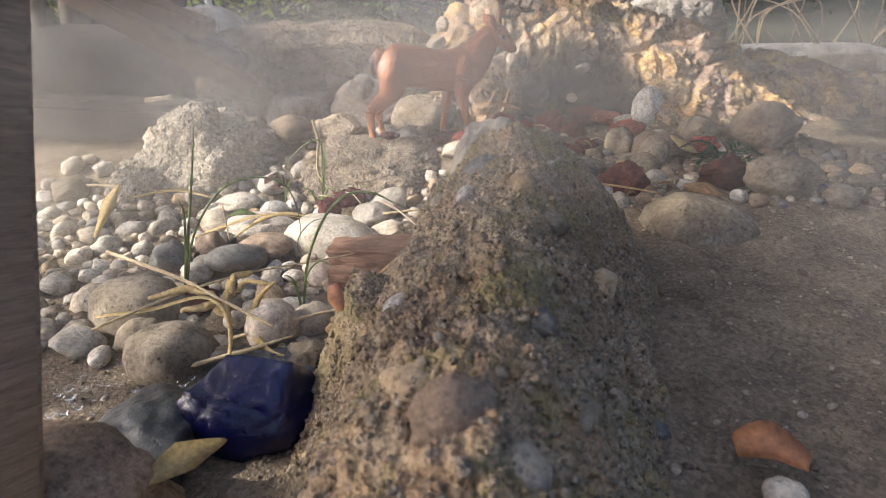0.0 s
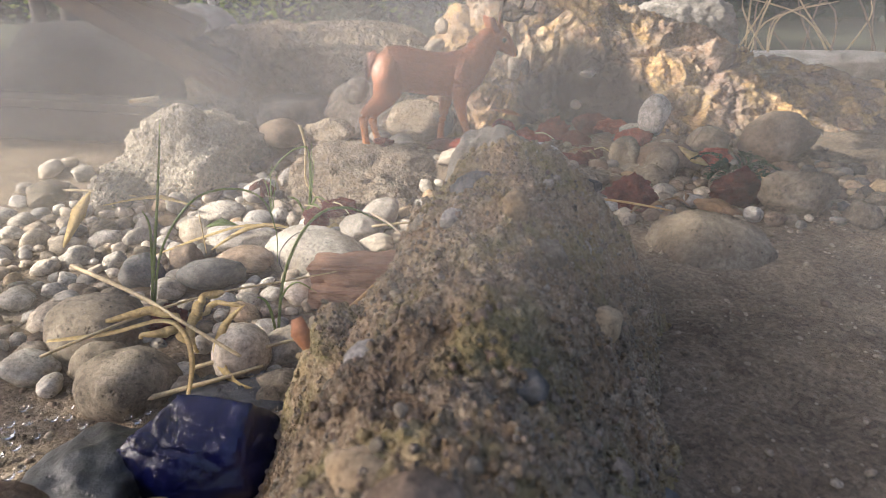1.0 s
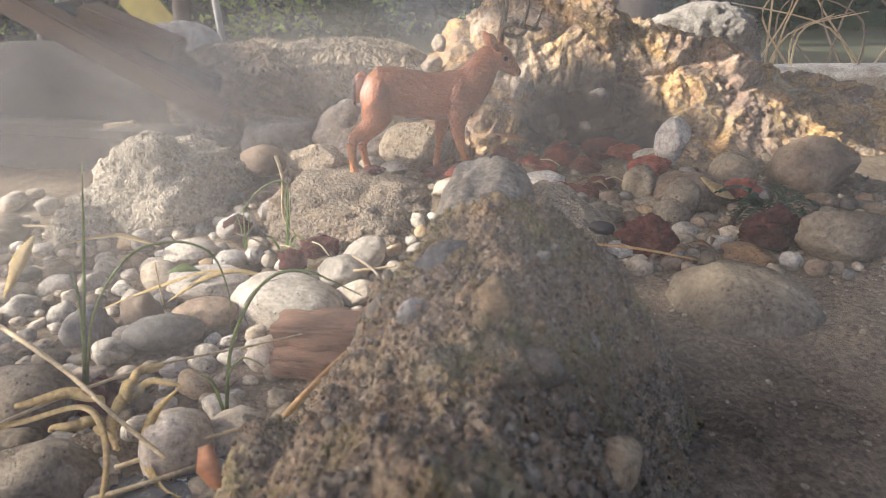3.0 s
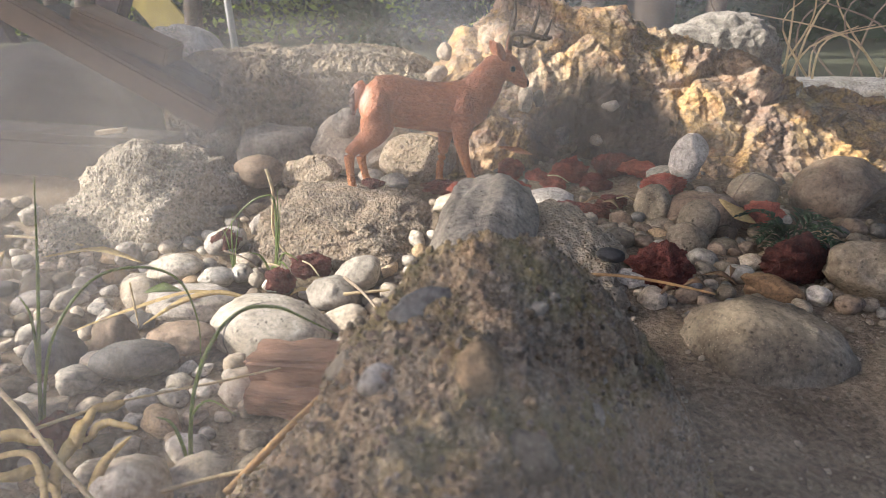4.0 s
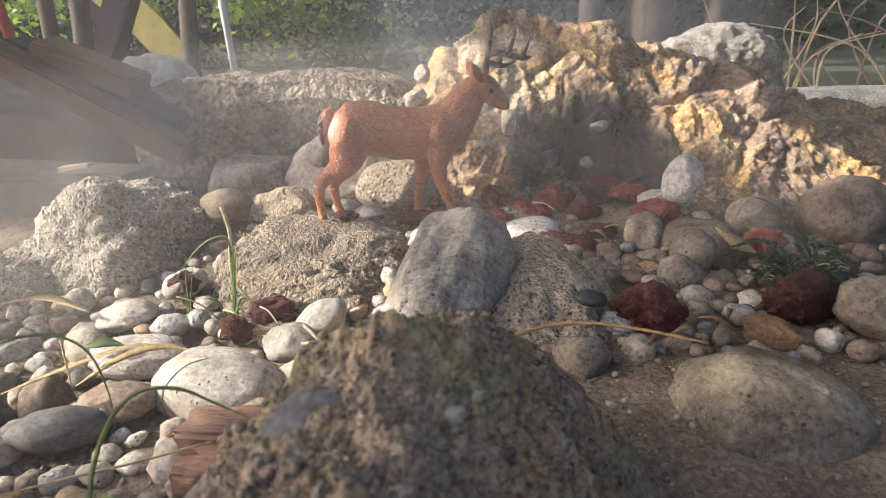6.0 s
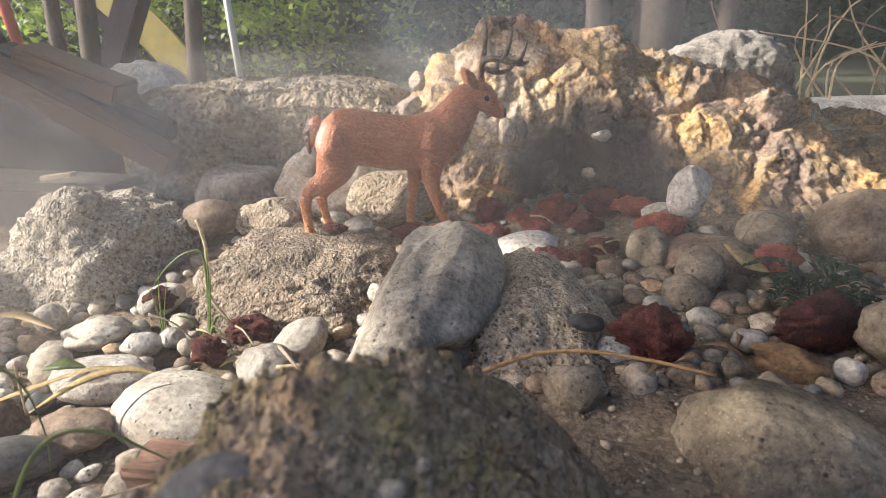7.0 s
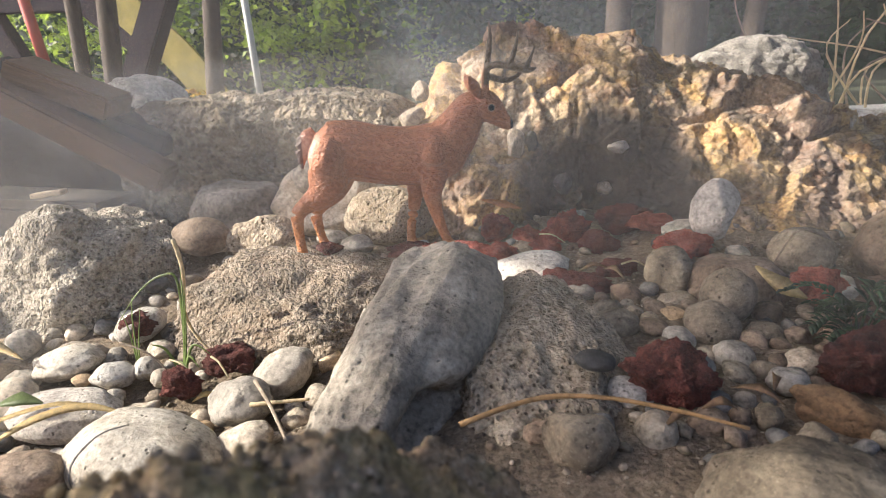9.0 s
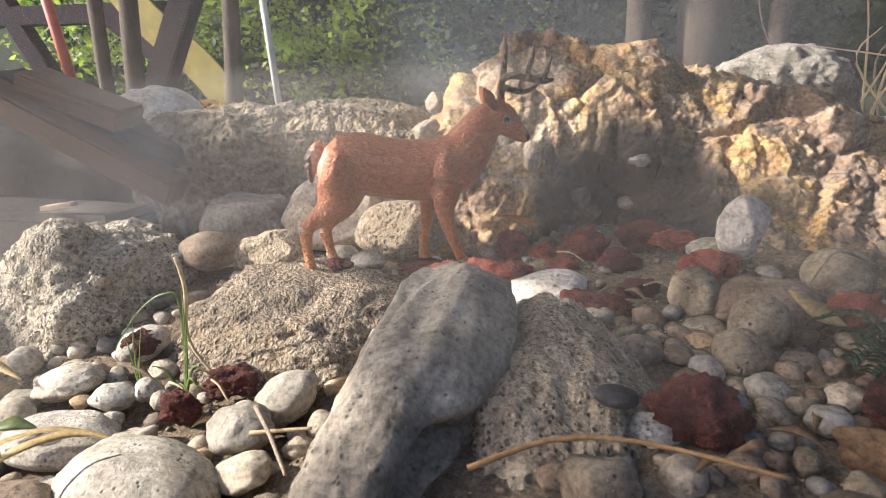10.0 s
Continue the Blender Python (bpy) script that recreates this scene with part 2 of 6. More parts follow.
def soil_material():
    m, t, bsdf = nodes_of("dry gritty soil")
    where = place_of(t, False)
    a = noise_at(t, where, 45, 6, 0.65)
    b = noise_at(t, where, 700, 4, 0.7)
    colour = ramp(t, a, [(0.3, (0.1, 0.07, 0.044)), (0.5, (0.21, 0.155, 0.1)), (0.7, (0.32, 0.245, 0.165))])
    shade = ramp(t, b, [(0.3, grey(0.5)), (0.5, grey(1.0)), (0.7, grey(1.4))])
    colour = mixed(t, 1.0, colour, shade, "MULTIPLY")
    grains = node(t, "ShaderNodeTexVoronoi", Scale=650)
    link(t, where, grains.inputs["Vector"])
    tint = ramp(t, grains.outputs["Color"], [(0.2, (0.08, 0.07, 0.06)), (0.5, (0.19, 0.15, 0.107)), (0.8, (0.38, 0.32, 0.24))])
    colour = mixed(t, 0.3, colour, tint)
    axes = t.nodes.new("ShaderNodeSeparateXYZ")
    link(t, where, axes.inputs[0])
    # Far ground goes to dark grass green, tree shade put into the colour.
    shaded_lawn = node(t, "ShaderNodeMapRange", From_Min=0.72, From_Max=1.1)
    link(t, axes.outputs[1], shaded_lawn.inputs["Value"])
    green = ramp(t, noise_at(t, where, 14, 6, 0.7), [(0.35, (0.03, 0.035, 0.018)), (0.65, (0.07, 0.075, 0.035))])
    colour = mixed(t, shaded_lawn.outputs[0], colour, green)
    link(t, colour, bsdf.inputs["Base Color"])
    bsdf.inputs["Roughness"].default_value = 0.95
    height = calc(t, "SUBTRACT", calc(t, "ADD", a, calc(t, "MULTIPLY", b, 1.5)), calc(t, "MULTIPLY", grains.outputs["Distance"], 0.35))
    bumped(t, bsdf, height, 0.0014)
    return m


def plain_material(name, c, rough=0.6, metal=0.0, scale=80.0, amount=0.25, far=0.0003):
    m, t, bsdf = nodes_of(name)
    where = place_of(t)
    n = noise_at(t, where, scale, 5, 0.65)
    shade = ramp(t, n, [(0.3, grey(1 - amount)), (0.7, grey(1 + amount))])
    link(t, mixed(t, 1.0, c, shade, "MULTIPLY"), bsdf.inputs["Base Color"])
    bsdf.inputs["Roughness"].default_value = rough
    bsdf.inputs["Metallic"].default_value = metal
    bumped(t, bsdf, n, far)
    return m


def wood_material(name, dark, light, along=(1, 14, 14), scale=60.0, far=0.0006):
    m, t, bsdf = nodes_of(name)
    co = t.nodes.new("ShaderNodeTexCoord")
    stretch = node(t, "ShaderNodeMapping", Scale=along)
    link(t, co.outputs["Object"], stretch.inputs["Vector"])
    n = noise_at(t, stretch.outputs[0], scale, 6, 0.65, 0.6)
    fine = noise_at(t, stretch.outputs[0], scale * 5, 4, 0.7)
    both = calc(t, "MULTIPLY_ADD", fine, 0.5, calc(t, "MULTIPLY", n, 0.6))
    link(t, ramp(t, both, [(0.35, dark), (0.7, light)]), bsdf.inputs["Base Color"])
    bsdf.inputs["Roughness"].default_value = 0.8
    bumped(t, bsdf, both, far)
    return m


def leaf_material(name, c, through=0.5, rough=0.5, scale=300.0):
    m, t, bsdf = nodes_of(name)
    info = t.nodes.new("ShaderNodeNewGeometry")
    where = place_of(t, False)
    n = noise_at(t, where, scale, 3)
    shade = ramp(t, n, [(0.3, grey(0.7)), (0.7, grey(1.25))])
    own = ramp(t, info.outputs["Random Per Island"], [(0.0, grey(0.55)), (1.0, grey(1.45))])
    colour = mixed(t, 1.0, mixed(t, 1.0, c, shade, "MULTIPLY"), own, "MULTIPLY")
    link(t, colour, bsdf.inputs["Base Color"])
    bsdf.inputs["Roughness"].default_value = rough
    lit = t.nodes.new("ShaderNodeBsdfTranslucent")
    link(t, mixed(t, 1.0, colour, (1.3, 1.3, 0.7), "MULTIPLY"), lit.inputs["Color"])
    mix = node(t, "ShaderNodeMixShader", Fac=through)
    link(t, bsdf.outputs[0], mix.inputs[1])
    link(t, lit.outputs[0], mix.inputs[2])
    link(t, mix.outputs[0], t.nodes["Material Output"].inputs["Surface"])
    return m


M_SOIL = soil_material()
M_GRASS = leaf_material("grass blade", (0.16, 0.215, 0.07), 0.45, 0.45)
M_WEED = leaf_material("green weed", (0.026, 0.062, 0.03), 0.35, 0.5)
M_STRAW = leaf_material("dry straw", (0.5, 0.4, 0.25), 0.2, 0.7, 500)
M_DRYLEAF = leaf_material("dry yellow leaf", (0.5, 0.38, 0.18), 0.35, 0.7, 700)
M_REDLEAF = leaf_material("dry brown leaf", (0.5, 0.23, 0.11), 0.3, 0.6, 500)
M_SCRAP = leaf_material("withered brown leaf", (0.2, 0.125, 0.07), 0.2, 0.7, 700)
M_TWIG = plain_material("grey twig", (0.24, 0.19, 0.14), 0.85, 0, 400, 0.35)
M_NEEDLE = plain_material("tan dry stem", (0.4, 0.24, 0.1), 0.6, 0, 500, 0.3)
M_BOARD = wood_material("sawn weathered board", (0.06, 0.034, 0.02), (0.19, 0.115, 0.07))
M_CHUNK = wood_material("split reddish wood", (0.09, 0.042, 0.026), (0.31, 0.175, 0.11), (1, 7, 7), 60, 0.0014)
M_POST = wood_material("grey brown post", (0.13, 0.095, 0.068), (0.34, 0.265, 0.19), (10, 10, 1), 60, 0.0005)
M_WHITEWOOD = wood_material("pale split wood", (0.45, 0.36, 0.24), (0.7, 0.6, 0.45), (1, 9, 9), 60, 0.0006)
M_PANEL = plain_material("grey weathered block", (0.1, 0.087, 0.074), 0.8, 0, 60, 0.2)
# Near-black fill that stands in for shade between and behind the boards.
M_SHADEFILL = plain_material("shade dark wood", (0.035, 0.032, 0.03), 0.9, 0, 60, 0.5, 0.003)
M_BARK = wood_material("tree bark", (0.02, 0.015, 0.011), (0.1, 0.072, 0.052), (4, 4, 1), 22, 0.004)
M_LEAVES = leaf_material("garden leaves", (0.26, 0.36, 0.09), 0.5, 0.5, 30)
# Much darker leaf green, with the shade put into the colour.
M_SHADELEAVES = leaf_material("shaded leaves", (0.025, 0.05, 0.025), 0.35, 0.5, 30)
M_YELLOW = plain_material("yellow painted slide", (0.3, 0.24, 0.045), 0.5, 0, 20, 0.25)
M_PURPLE = plain_material("purple painted beam", (0.012, 0.006, 0.016), 0.95, 0, 20, 0.2)
M_REDPAINT = plain_material("red painted pole", (0.5, 0.1, 0.08), 0.5, 0, 20, 0.15)
M_WHITEPOLE = plain_material("white pole", (0.75, 0.75, 0.74), 0.5, 0, 20, 0.1)
M_FLOWER = leaf_material("bright petals", (0.6, 0.35, 0.05), 0.4, 0.5, 60)


def glass_material():
    m, t, bsdf = nodes_of("cobalt glass")
    where = place_of(t, False)
    n = noise_at(t, where, 90, 5, 0.6)
    link(t, ramp(t, n, [(0.3, (0.003, 0.004, 0.028)), (0.7, (0.007, 0.011, 0.1))]), bsdf.inputs["Base Color"])
    bsdf.inputs["Roughness"].default_value = 0.22
    bsdf.inputs["Transmission Weight"].default_value = 0.45
    bumped(t, bsdf, n, 0.002)
    return m


M_GLASS = glass_material()


def water_material():
    m, t, bsdf = nodes_of("water drop")
    bsdf.inputs["Base Color"].default_value = (1, 1, 1, 1)
    bsdf.inputs["Roughness"].default_value = 0.02
    bsdf.inputs["IOR"].default_value = 1.33
    bsdf.inputs["Transmission Weight"].default_value = 1.0
    return m


M_WATER = water_material()


def deer_material():
    """Moulded and painted rubber: brown coat with a carved fur relief, pale rump with its highlight painted in, orange
    shins, dark antlers, eyes and muzzle.
    """
    m, t, bsdf = nodes_of("painted toy deer")
    co = t.nodes.new("ShaderNodeTexCoord").outputs["Object"]
    split = t.nodes.new("ShaderNodeSeparateXYZ")
    link(t, co, split.inputs[0])
    x, z = split.outputs[0], split.outputs[2]

    def near(p, r0, r1):
        d = t.nodes.new("ShaderNodeVectorMath")
        d.operation = "DISTANCE"
        link(t, co, d.inputs[0])
        d.inputs[1].default_value = p
        return ramp(t, calc(t, "MULTIPLY", d.outputs["Value"], 10.0), [(r0 * 10, grey(1.0)), (r1 * 10, grey(0.0))])

    def above(v, a, b):
        r = node(t, "ShaderNodeMapRange", From_Min=a, From_Max=b)
        link(t, v, r.inputs["Value"])
        return r.outputs[0]

    big = noise_at(t, co, 60, 4, 0.6)
    stretch = node(t, "ShaderNodeMapping", Scale=(0.55, 1.0, 0.8))
    link(t, co, stretch.inputs["Vector"])
    fur = noise_at(t, stretch.outputs[0], 820, 2, 0.45, 0.4)
    colour = ramp(t, big, [(0.3, (0.35, 0.125, 0.06)), (0.7, (0.47, 0.185, 0.09))])
    colour = mixed(t, above(z, 0.034, 0.018), colour, (0.5, 0.2, 0.07))
    # Pale rump patch; the bright highlight on it is painted in too.
    colour = mixed(t, calc(t, "MULTIPLY", near((-0.033, -0.008, 0.060), 0.003, 0.011), 0.6), colour, (0.85, 0.74, 0.66))
    colour = mixed(t, calc(t, "MULTIPLY", above(x, -0.0341, -0.0350), above(z, 0.043, 0.049)), colour, (0.12, 0.08, 0.07))
    colour = mixed(t, calc(t, "MULTIPLY", above(z, 0.0845, 0.0875), above(x, 0.058, 0.060)), colour, (0.07, 0.05, 0.03))
    for side in (-1, 1):
        colour = mixed(t, near((0.0635, 0.0064 * side, 0.0752), 0.0018, 0.0021), colour, (0.42, 0.27, 0.18))
        colour = mixed(t, near((0.0636, 0.0066 * side, 0.0752), 0.0015, 0.0018), colour, (0.01, 0.008, 0.007))
    colour = mixed(t, near((0.0768, 0.0, 0.0668), 0.0034, 0.0042), colour, (0.02, 0.015, 0.015))
    worn = ramp(t, fur, [(0.35, grey(0.8)), (0.65, grey(1.12))])
    link(t, mixed(t, 1.0, colour, worn, "MULTIPLY"), bsdf.inputs["Base Color"])
    bsdf.inputs["Roughness"].default_value = 0.45
    folds = noise_at(t, co, 130, 2, 0.4, 0.6)
    bumped(t, bsdf, calc(t, "MULTIPLY_ADD", folds, 1.6, ramp(t, fur, [(0.38, grey(0.0)), (0.62, grey(1.0))], True)), 0.0006, 0.8)
    return m


M_DEER = deer_material()


def smoke_material(name, thick, scale, seed, tone):
    """Thin drifting smoke: lets most of the light through and scatters the rest."""
    m, t, bsdf = nodes_of(name)
    co = t.nodes.new("ShaderNodeTexCoord")
    shift = node(t, "ShaderNodeMapping", Location=(seed * 3.1, seed * 1.7, seed), Scale=(1.0, 1.0, 1.5))
    link(t, co.outputs["Object"], shift.inputs["Vector"])
    n = noise_at(t, shift.outputs[0], scale, 3, 0.5, 0.8)
    uv = t.nodes.new("ShaderNodeSeparateXYZ")
    link(t, co.outputs["UV"], uv.inputs[0])

    def fade(v, a, b):
        r = node(t, "ShaderNodeMapRange", From_Min=a, From_Max=b)
        r.interpolation_type = "SMOOTHSTEP"
        link(t, v, r.inputs["Value"])
        return r.outputs[0]

    across = calc(t, "MULTIPLY", fade(uv.outputs[0], 0.0, 0.14), fade(uv.outputs[0], 1.0, 0.86))
    upward = calc(t, "MULTIPLY", fade(uv.outputs[1], 0.0, 0.45), fade(uv.outputs[1], 1.0, 0.9))
    edge = calc(t, "MULTIPLY", across, upward)
    body = ramp(t, n, [(0.3, grey(0.55)), (0.65, grey(1.0))], True)
    fac = calc(t, "MULTIPLY", calc(t, "MULTIPLY", body, edge), thick)
    clear = t.nodes.new("ShaderNodeBsdfTransparent")
    veil = t.nodes.new("ShaderNodeBsdfDiffuse")
    veil.inputs["Color"].default_value = (*tone, 1)
    glow = t.nodes.new("ShaderNodeBsdfTranslucent")
    glow.inputs["Color"].default_value = (*tone, 1)
    facing = node(t, "ShaderNodeCombineXYZ", X=SUN.x * 0.75, Y=SUN.y * 0.75 - 0.35, Z=SUN.z * 0.75 + 0.1)
    link(t, facing.outputs[0], veil.inputs["Normal"])
    link(t, facing.outputs[0], glow.inputs["Normal"])
    half = node(t, "ShaderNodeMixShader", Fac=0.35)
    link(t, veil.outputs[0], half.inputs[1])
    link(t, glow.outputs[0], half.inputs[2])
    mix = t.nodes.new("ShaderNodeMixShader")
    link(t, fac, mix.inputs[0])
    link(t, clear.outputs[0], mix.inputs[1])
    link(t, half.outputs[0], mix.inputs[2])
    link(t, mix.outputs[0], t.nodes["Material Output"].inputs["Surface"])
    t.nodes.remove(bsdf)
    return m

# ---- mesh helpers ----
from mathutils.bvhtree import BVHTree


def mesh_from(name, verts, faces, material, smooth=True):
    me = bpy.data.meshes.new(name)
    me.from_pydata([tuple(v) for v in verts], [], [tuple(f) for f in faces])
    me.materials.append(material)
    me.polygons.foreach_set("use_smooth", [smooth] * len(me.polygons))
    me.update()
    return me


def part(name, me, parent, m=None, label=""):
    ob = new(name, me)
    ob.parent = parent
    if m is not None:
        ob.matrix_basis = m
    return tagged(ob, label)


def step(a, b, v):
    v = min(1.0, max(0.0, (v - a) / (b - a)))
    return v * v * (3 - 2 * v)


def ball(sub):
    bm = bmesh.new()
    bmesh.ops.create_icosphere(bm, subdivisions=sub, radius=1.0)
    verts = np.array([v.co for v in bm.verts])
    faces = np.array([[v.index for v in f.verts] for f in bm.faces])
    bm.free()
    return verts, faces


BALLS = {n: ball(n) for n in (1, 2, 3, 4, 5, 6)}


def rock_shape(dims, seed, sub=5, box=1.0, lump=0.2, rough=0.04, cuts=0, crag=0.0, freq=1.3, dents=()):
    """A stone of about the given size: lumps, split faces (cuts), blocky crags and a rough skin. Vertices round its middle."""
    rng = random.Random(seed)
    verts, faces = BALLS[sub]
    v = np.sign(verts) * np.abs(verts) ** box
    v = v / np.linalg.norm(v, axis=1, keepdims=True) ** 0.55
    planes = []
    for _ in range(cuts):
        n = Vector((rng.gauss(0, 1), rng.gauss(0, 1), rng.gauss(0, 0.7))).normalized()
        planes.append((np.array(n), rng.uniform(0.62, 0.92)))
    for n, d in planes:
        over = v @ n - d
        v = v - np.outer(np.maximum(over, 0) * 0.92, n)
    off = Vector((seed * 7.31 % 50, seed * 3.77 % 50, seed * 1.93 % 50))
    out = np.empty_like(v)
    for i, p in enumerate(v):
        q = Vector(p)
        k = 1.0 + lump * noise.noise(q * freq + off) + lump * 0.5 * noise.noise(q * freq * 2.3 + off)
        if crag:
            dist, pts = noise.voronoi(q * freq * 2.2 + off)
            edge = min(1.0, (dist[1] - dist[0]) * 5)
            k += crag * (noise.noise(pts[0] * 9.7) * 0.8 * edge - 0.35 * (1 - edge))
            dist, pts = noise.voronoi(q * freq * 5.5 + off)
            edge = min(1.0, (dist[1] - dist[0]) * 4)
            k += crag * 0.35 * (noise.noise(pts[0] * 9.7) * edge - 0.4 * (1 - edge))
        for d, r, deep in dents:
            k -= deep * math.exp(-((q - Vector(d)).length / r) ** 2)
        if rough:
            k += rough * noise.fractal(q * freq * 5 + off, 0.8, 2.1, 5)
        out[i] = p * k
    span = out.max(0) - out.min(0)
    out = (out - (out.max(0) + out.min(0)) / 2) / span * np.array(dims)
    return out, faces


def stone(name, at, dims, material, label, turn=(0, 0, 0), seed=1, category="stone", group="", **shape):
    """A loose stone whose middle is at the given place."""
    verts, faces = rock_shape(dims, seed, **shape)
    ob = new(name, mesh_from(name, verts, faces, material))
    ob.matrix_basis = pose(*at, *turn)
    return tagged(ob, label, category, group)


def strip(points, widths, fold=0.25, up=(0, 0, 1)):
    """A blade, leaf or straw: a folded ribbon along a smooth line, with thickness."""
    pts = [Vector(p) for p in points]
    fine, wide = [], []
    n = len(pts)
    for i in range(n - 1):
        a, b, c, d = pts[max(i - 1, 0)], pts[i], pts[i + 1], pts[min(i + 2, n - 1)]
        for k in range(6):
            s = k / 6
            fine.append(0.5 * ((2 * b) + (c - a) * s + (2 * a - 5 * b + 4 * c - d) * s * s + (3 * b - a - 3 * c + d) * s ** 3))
            wide.append(widths[i] * (1 - s) + widths[i + 1] * s)
    fine.append(pts[-1])
    wide.append(widths[-1])
    verts, faces = [], []
    for i, p in enumerate(fine):
        t = (fine[min(i + 1, len(fine) - 1)] - fine[max(i - 1, 0)]).normalized()
        side = t.cross(Vector(up))
        if side.length < 0.05:
            side = t.cross(Vector((0.3, 1, 0)))
        side.normalize()
        lift = side.cross(t).normalized()
        w = wide[i] / 2
        thick = min(w * 0.2, 0.00016)
        verts += [p - side * w + lift * w * fold, p + lift * thick, p + side * w + lift * w * fold, p - lift * thick]
        if i:
            k = 4 * i
            for a in range(4):
                b = (a + 1) % 4
                faces.append((k - 4 + a, k - 4 + b, k + b, k + a))
    faces.append((3, 2, 1, 0))
    k = len(verts) - 4
    faces.append((k, k + 1, k + 2, k + 3))
    return verts, faces


def tube(points, radii, sides=8, squash=None):
    """A closed tube through points; squash: (side, up) factors for each ring."""
    pts = [Vector(p) for p in points]
    verts, faces = [], []
    n = len(pts)
    for i, p in enumerate(pts):
        t = (pts[min(i + 1, n - 1)] - pts[max(i - 1, 0)]).normalized()
        side = t.cross(Vector((0, 0, 1)))
        if side.length < 0.2:
            side = Vector((0, -1, 0)) if abs(t.y) < 0.9 else Vector((1, 0, 0))
        side.normalize()
        up = side.cross(t).normalized()
        sx, sz = squash[i] if squash else (1, 1)
        for k in range(sides):
            a = 2 * math.pi * k / sides
            verts.append(p + (side * math.cos(a) * sx + up * math.sin(a) * sz) * radii[i])
        if i:
            base = sides * (i - 1)
            for k in range(sides):
                j = (k + 1) % sides
                faces.append((base + k, base + j, base + sides + j, base + sides + k))
    faces.append(tuple(reversed(range(sides))))
    faces.append(tuple(range(sides * (n - 1), sides * n)))
    return verts, faces


def joined(shapes):
    verts, faces = [], []
    for v, f in shapes:
        base = len(verts)
        verts += [tuple(p) for p in v]
        faces += [tuple(i + base for i in g) for g in f]
    return verts, faces


def along(points, steps=6):
    """A smooth line through points."""
    pts = [Vector(p) for p in points]
    fine = []
    for i in range(len(pts) - 1):
        a, b, c, d = pts[max(i - 1, 0)], pts[i], pts[i + 1], pts[min(i + 2, len(pts) - 1)]
        for k in range(steps):
            s = k / steps
            fine.append(0.5 * ((2 * b) + (c - a) * s + (2 * a - 5 * b + 4 * c - d) * s * s + (3 * b - a - 3 * c + d) * s ** 3))
    return fine + [pts[-1]]


def block(size, bevel=0.002, wobble=0.0, seed=0, cuts=6):
    """A board or beam with worn edges."""
    bm = bmesh.new()
    bmesh.ops.create_cube(bm, size=1.0)
    bmesh.ops.scale(bm, vec=size, verts=bm.verts)
    bmesh.ops.bevel(bm, geom=bm.edges[:], offset=bevel, segments=2, affect="EDGES")
    bmesh.ops.subdivide_edges(bm, edges=[e for e in bm.edges if e.calc_length() > max(size) / 5], cuts=cuts, use_grid_fill=True)
    for v in bm.verts:
        v.co += v.normal * wobble * noise.noise(v.co * (3 / max(size)) * 4 + Vector((seed, 0, 0)))
    me = bpy.data.meshes.new("block")
    bm.to_mesh(me)
    bm.free()
    return me


# ---- the ground ----


def ground_z(x, y):
    side = step(-0.055, 0.045, x)
    left = -0.016 + 0.02 * step(0.36, 0.44, y)
    right = 0.010 + 0.005 * step(0.2, 0.4, y)
    z = left * (1 - side) + right * side
    z += 0.006 * step(0.40, 0.47, y) + 0.035 * step(0.6, 1.4, y)
    return z


def ground_at(x, y):
    z = ground_z(x, y)
    if abs(x) < 1 and -0.5 < y < 1.2:
        z += 0.003 * noise.noise(Vector((x * 30, y * 30, 0))) + 0.0016 * noise.fractal(Vector((x * 130, y * 130, 3)), 0.9, 2, 3)
    return z


def build_ground():
    xs = np.concatenate([-np.geomspace(400, 0.5, 26), np.arange(-0.46, 0.461, 0.0045), np.geomspace(0.5, 400, 26)])
    ys = np.concatenate([-np.geomspace(400, 0.3, 26), np.arange(-0.25, 0.78, 0.0045), np.geomspace(0.8, 400, 26)])
    verts = [(x, y, ground_at(x, y)) for y in ys for x in xs]
    n = len(xs)
    faces = [(j * n + i, j * n + i + 1, (j + 1) * n + i + 1, (j + 1) * n + i) for j in range(len(ys) - 1) for i in range(n - 1)]
    ob = new("ground", mesh_from("ground", verts, faces, M_SOIL))
    return tagged(ob, "dry brown gritty garden soil strewn with river pebbles", "ground", kind="structure")


GROUND = build_ground()

# ---- the conglomerate lump that the camera glides over ----


def lump_top(y):
    ys = (-0.01, 0.02, 0.05, 0.085, 0.12, 0.15, 0.18, 0.196, 0.206, 0.22, 0.235, 0.25, 0.265, 0.28)
    zs = (-0.01, 0.032, 0.049, 0.056, 0.0595, 0.0605, 0.0675, 0.0755, 0.0725, 0.0625, 0.049, 0.030, 0.002, -0.03)
    return float(np.interp(y, ys, zs))


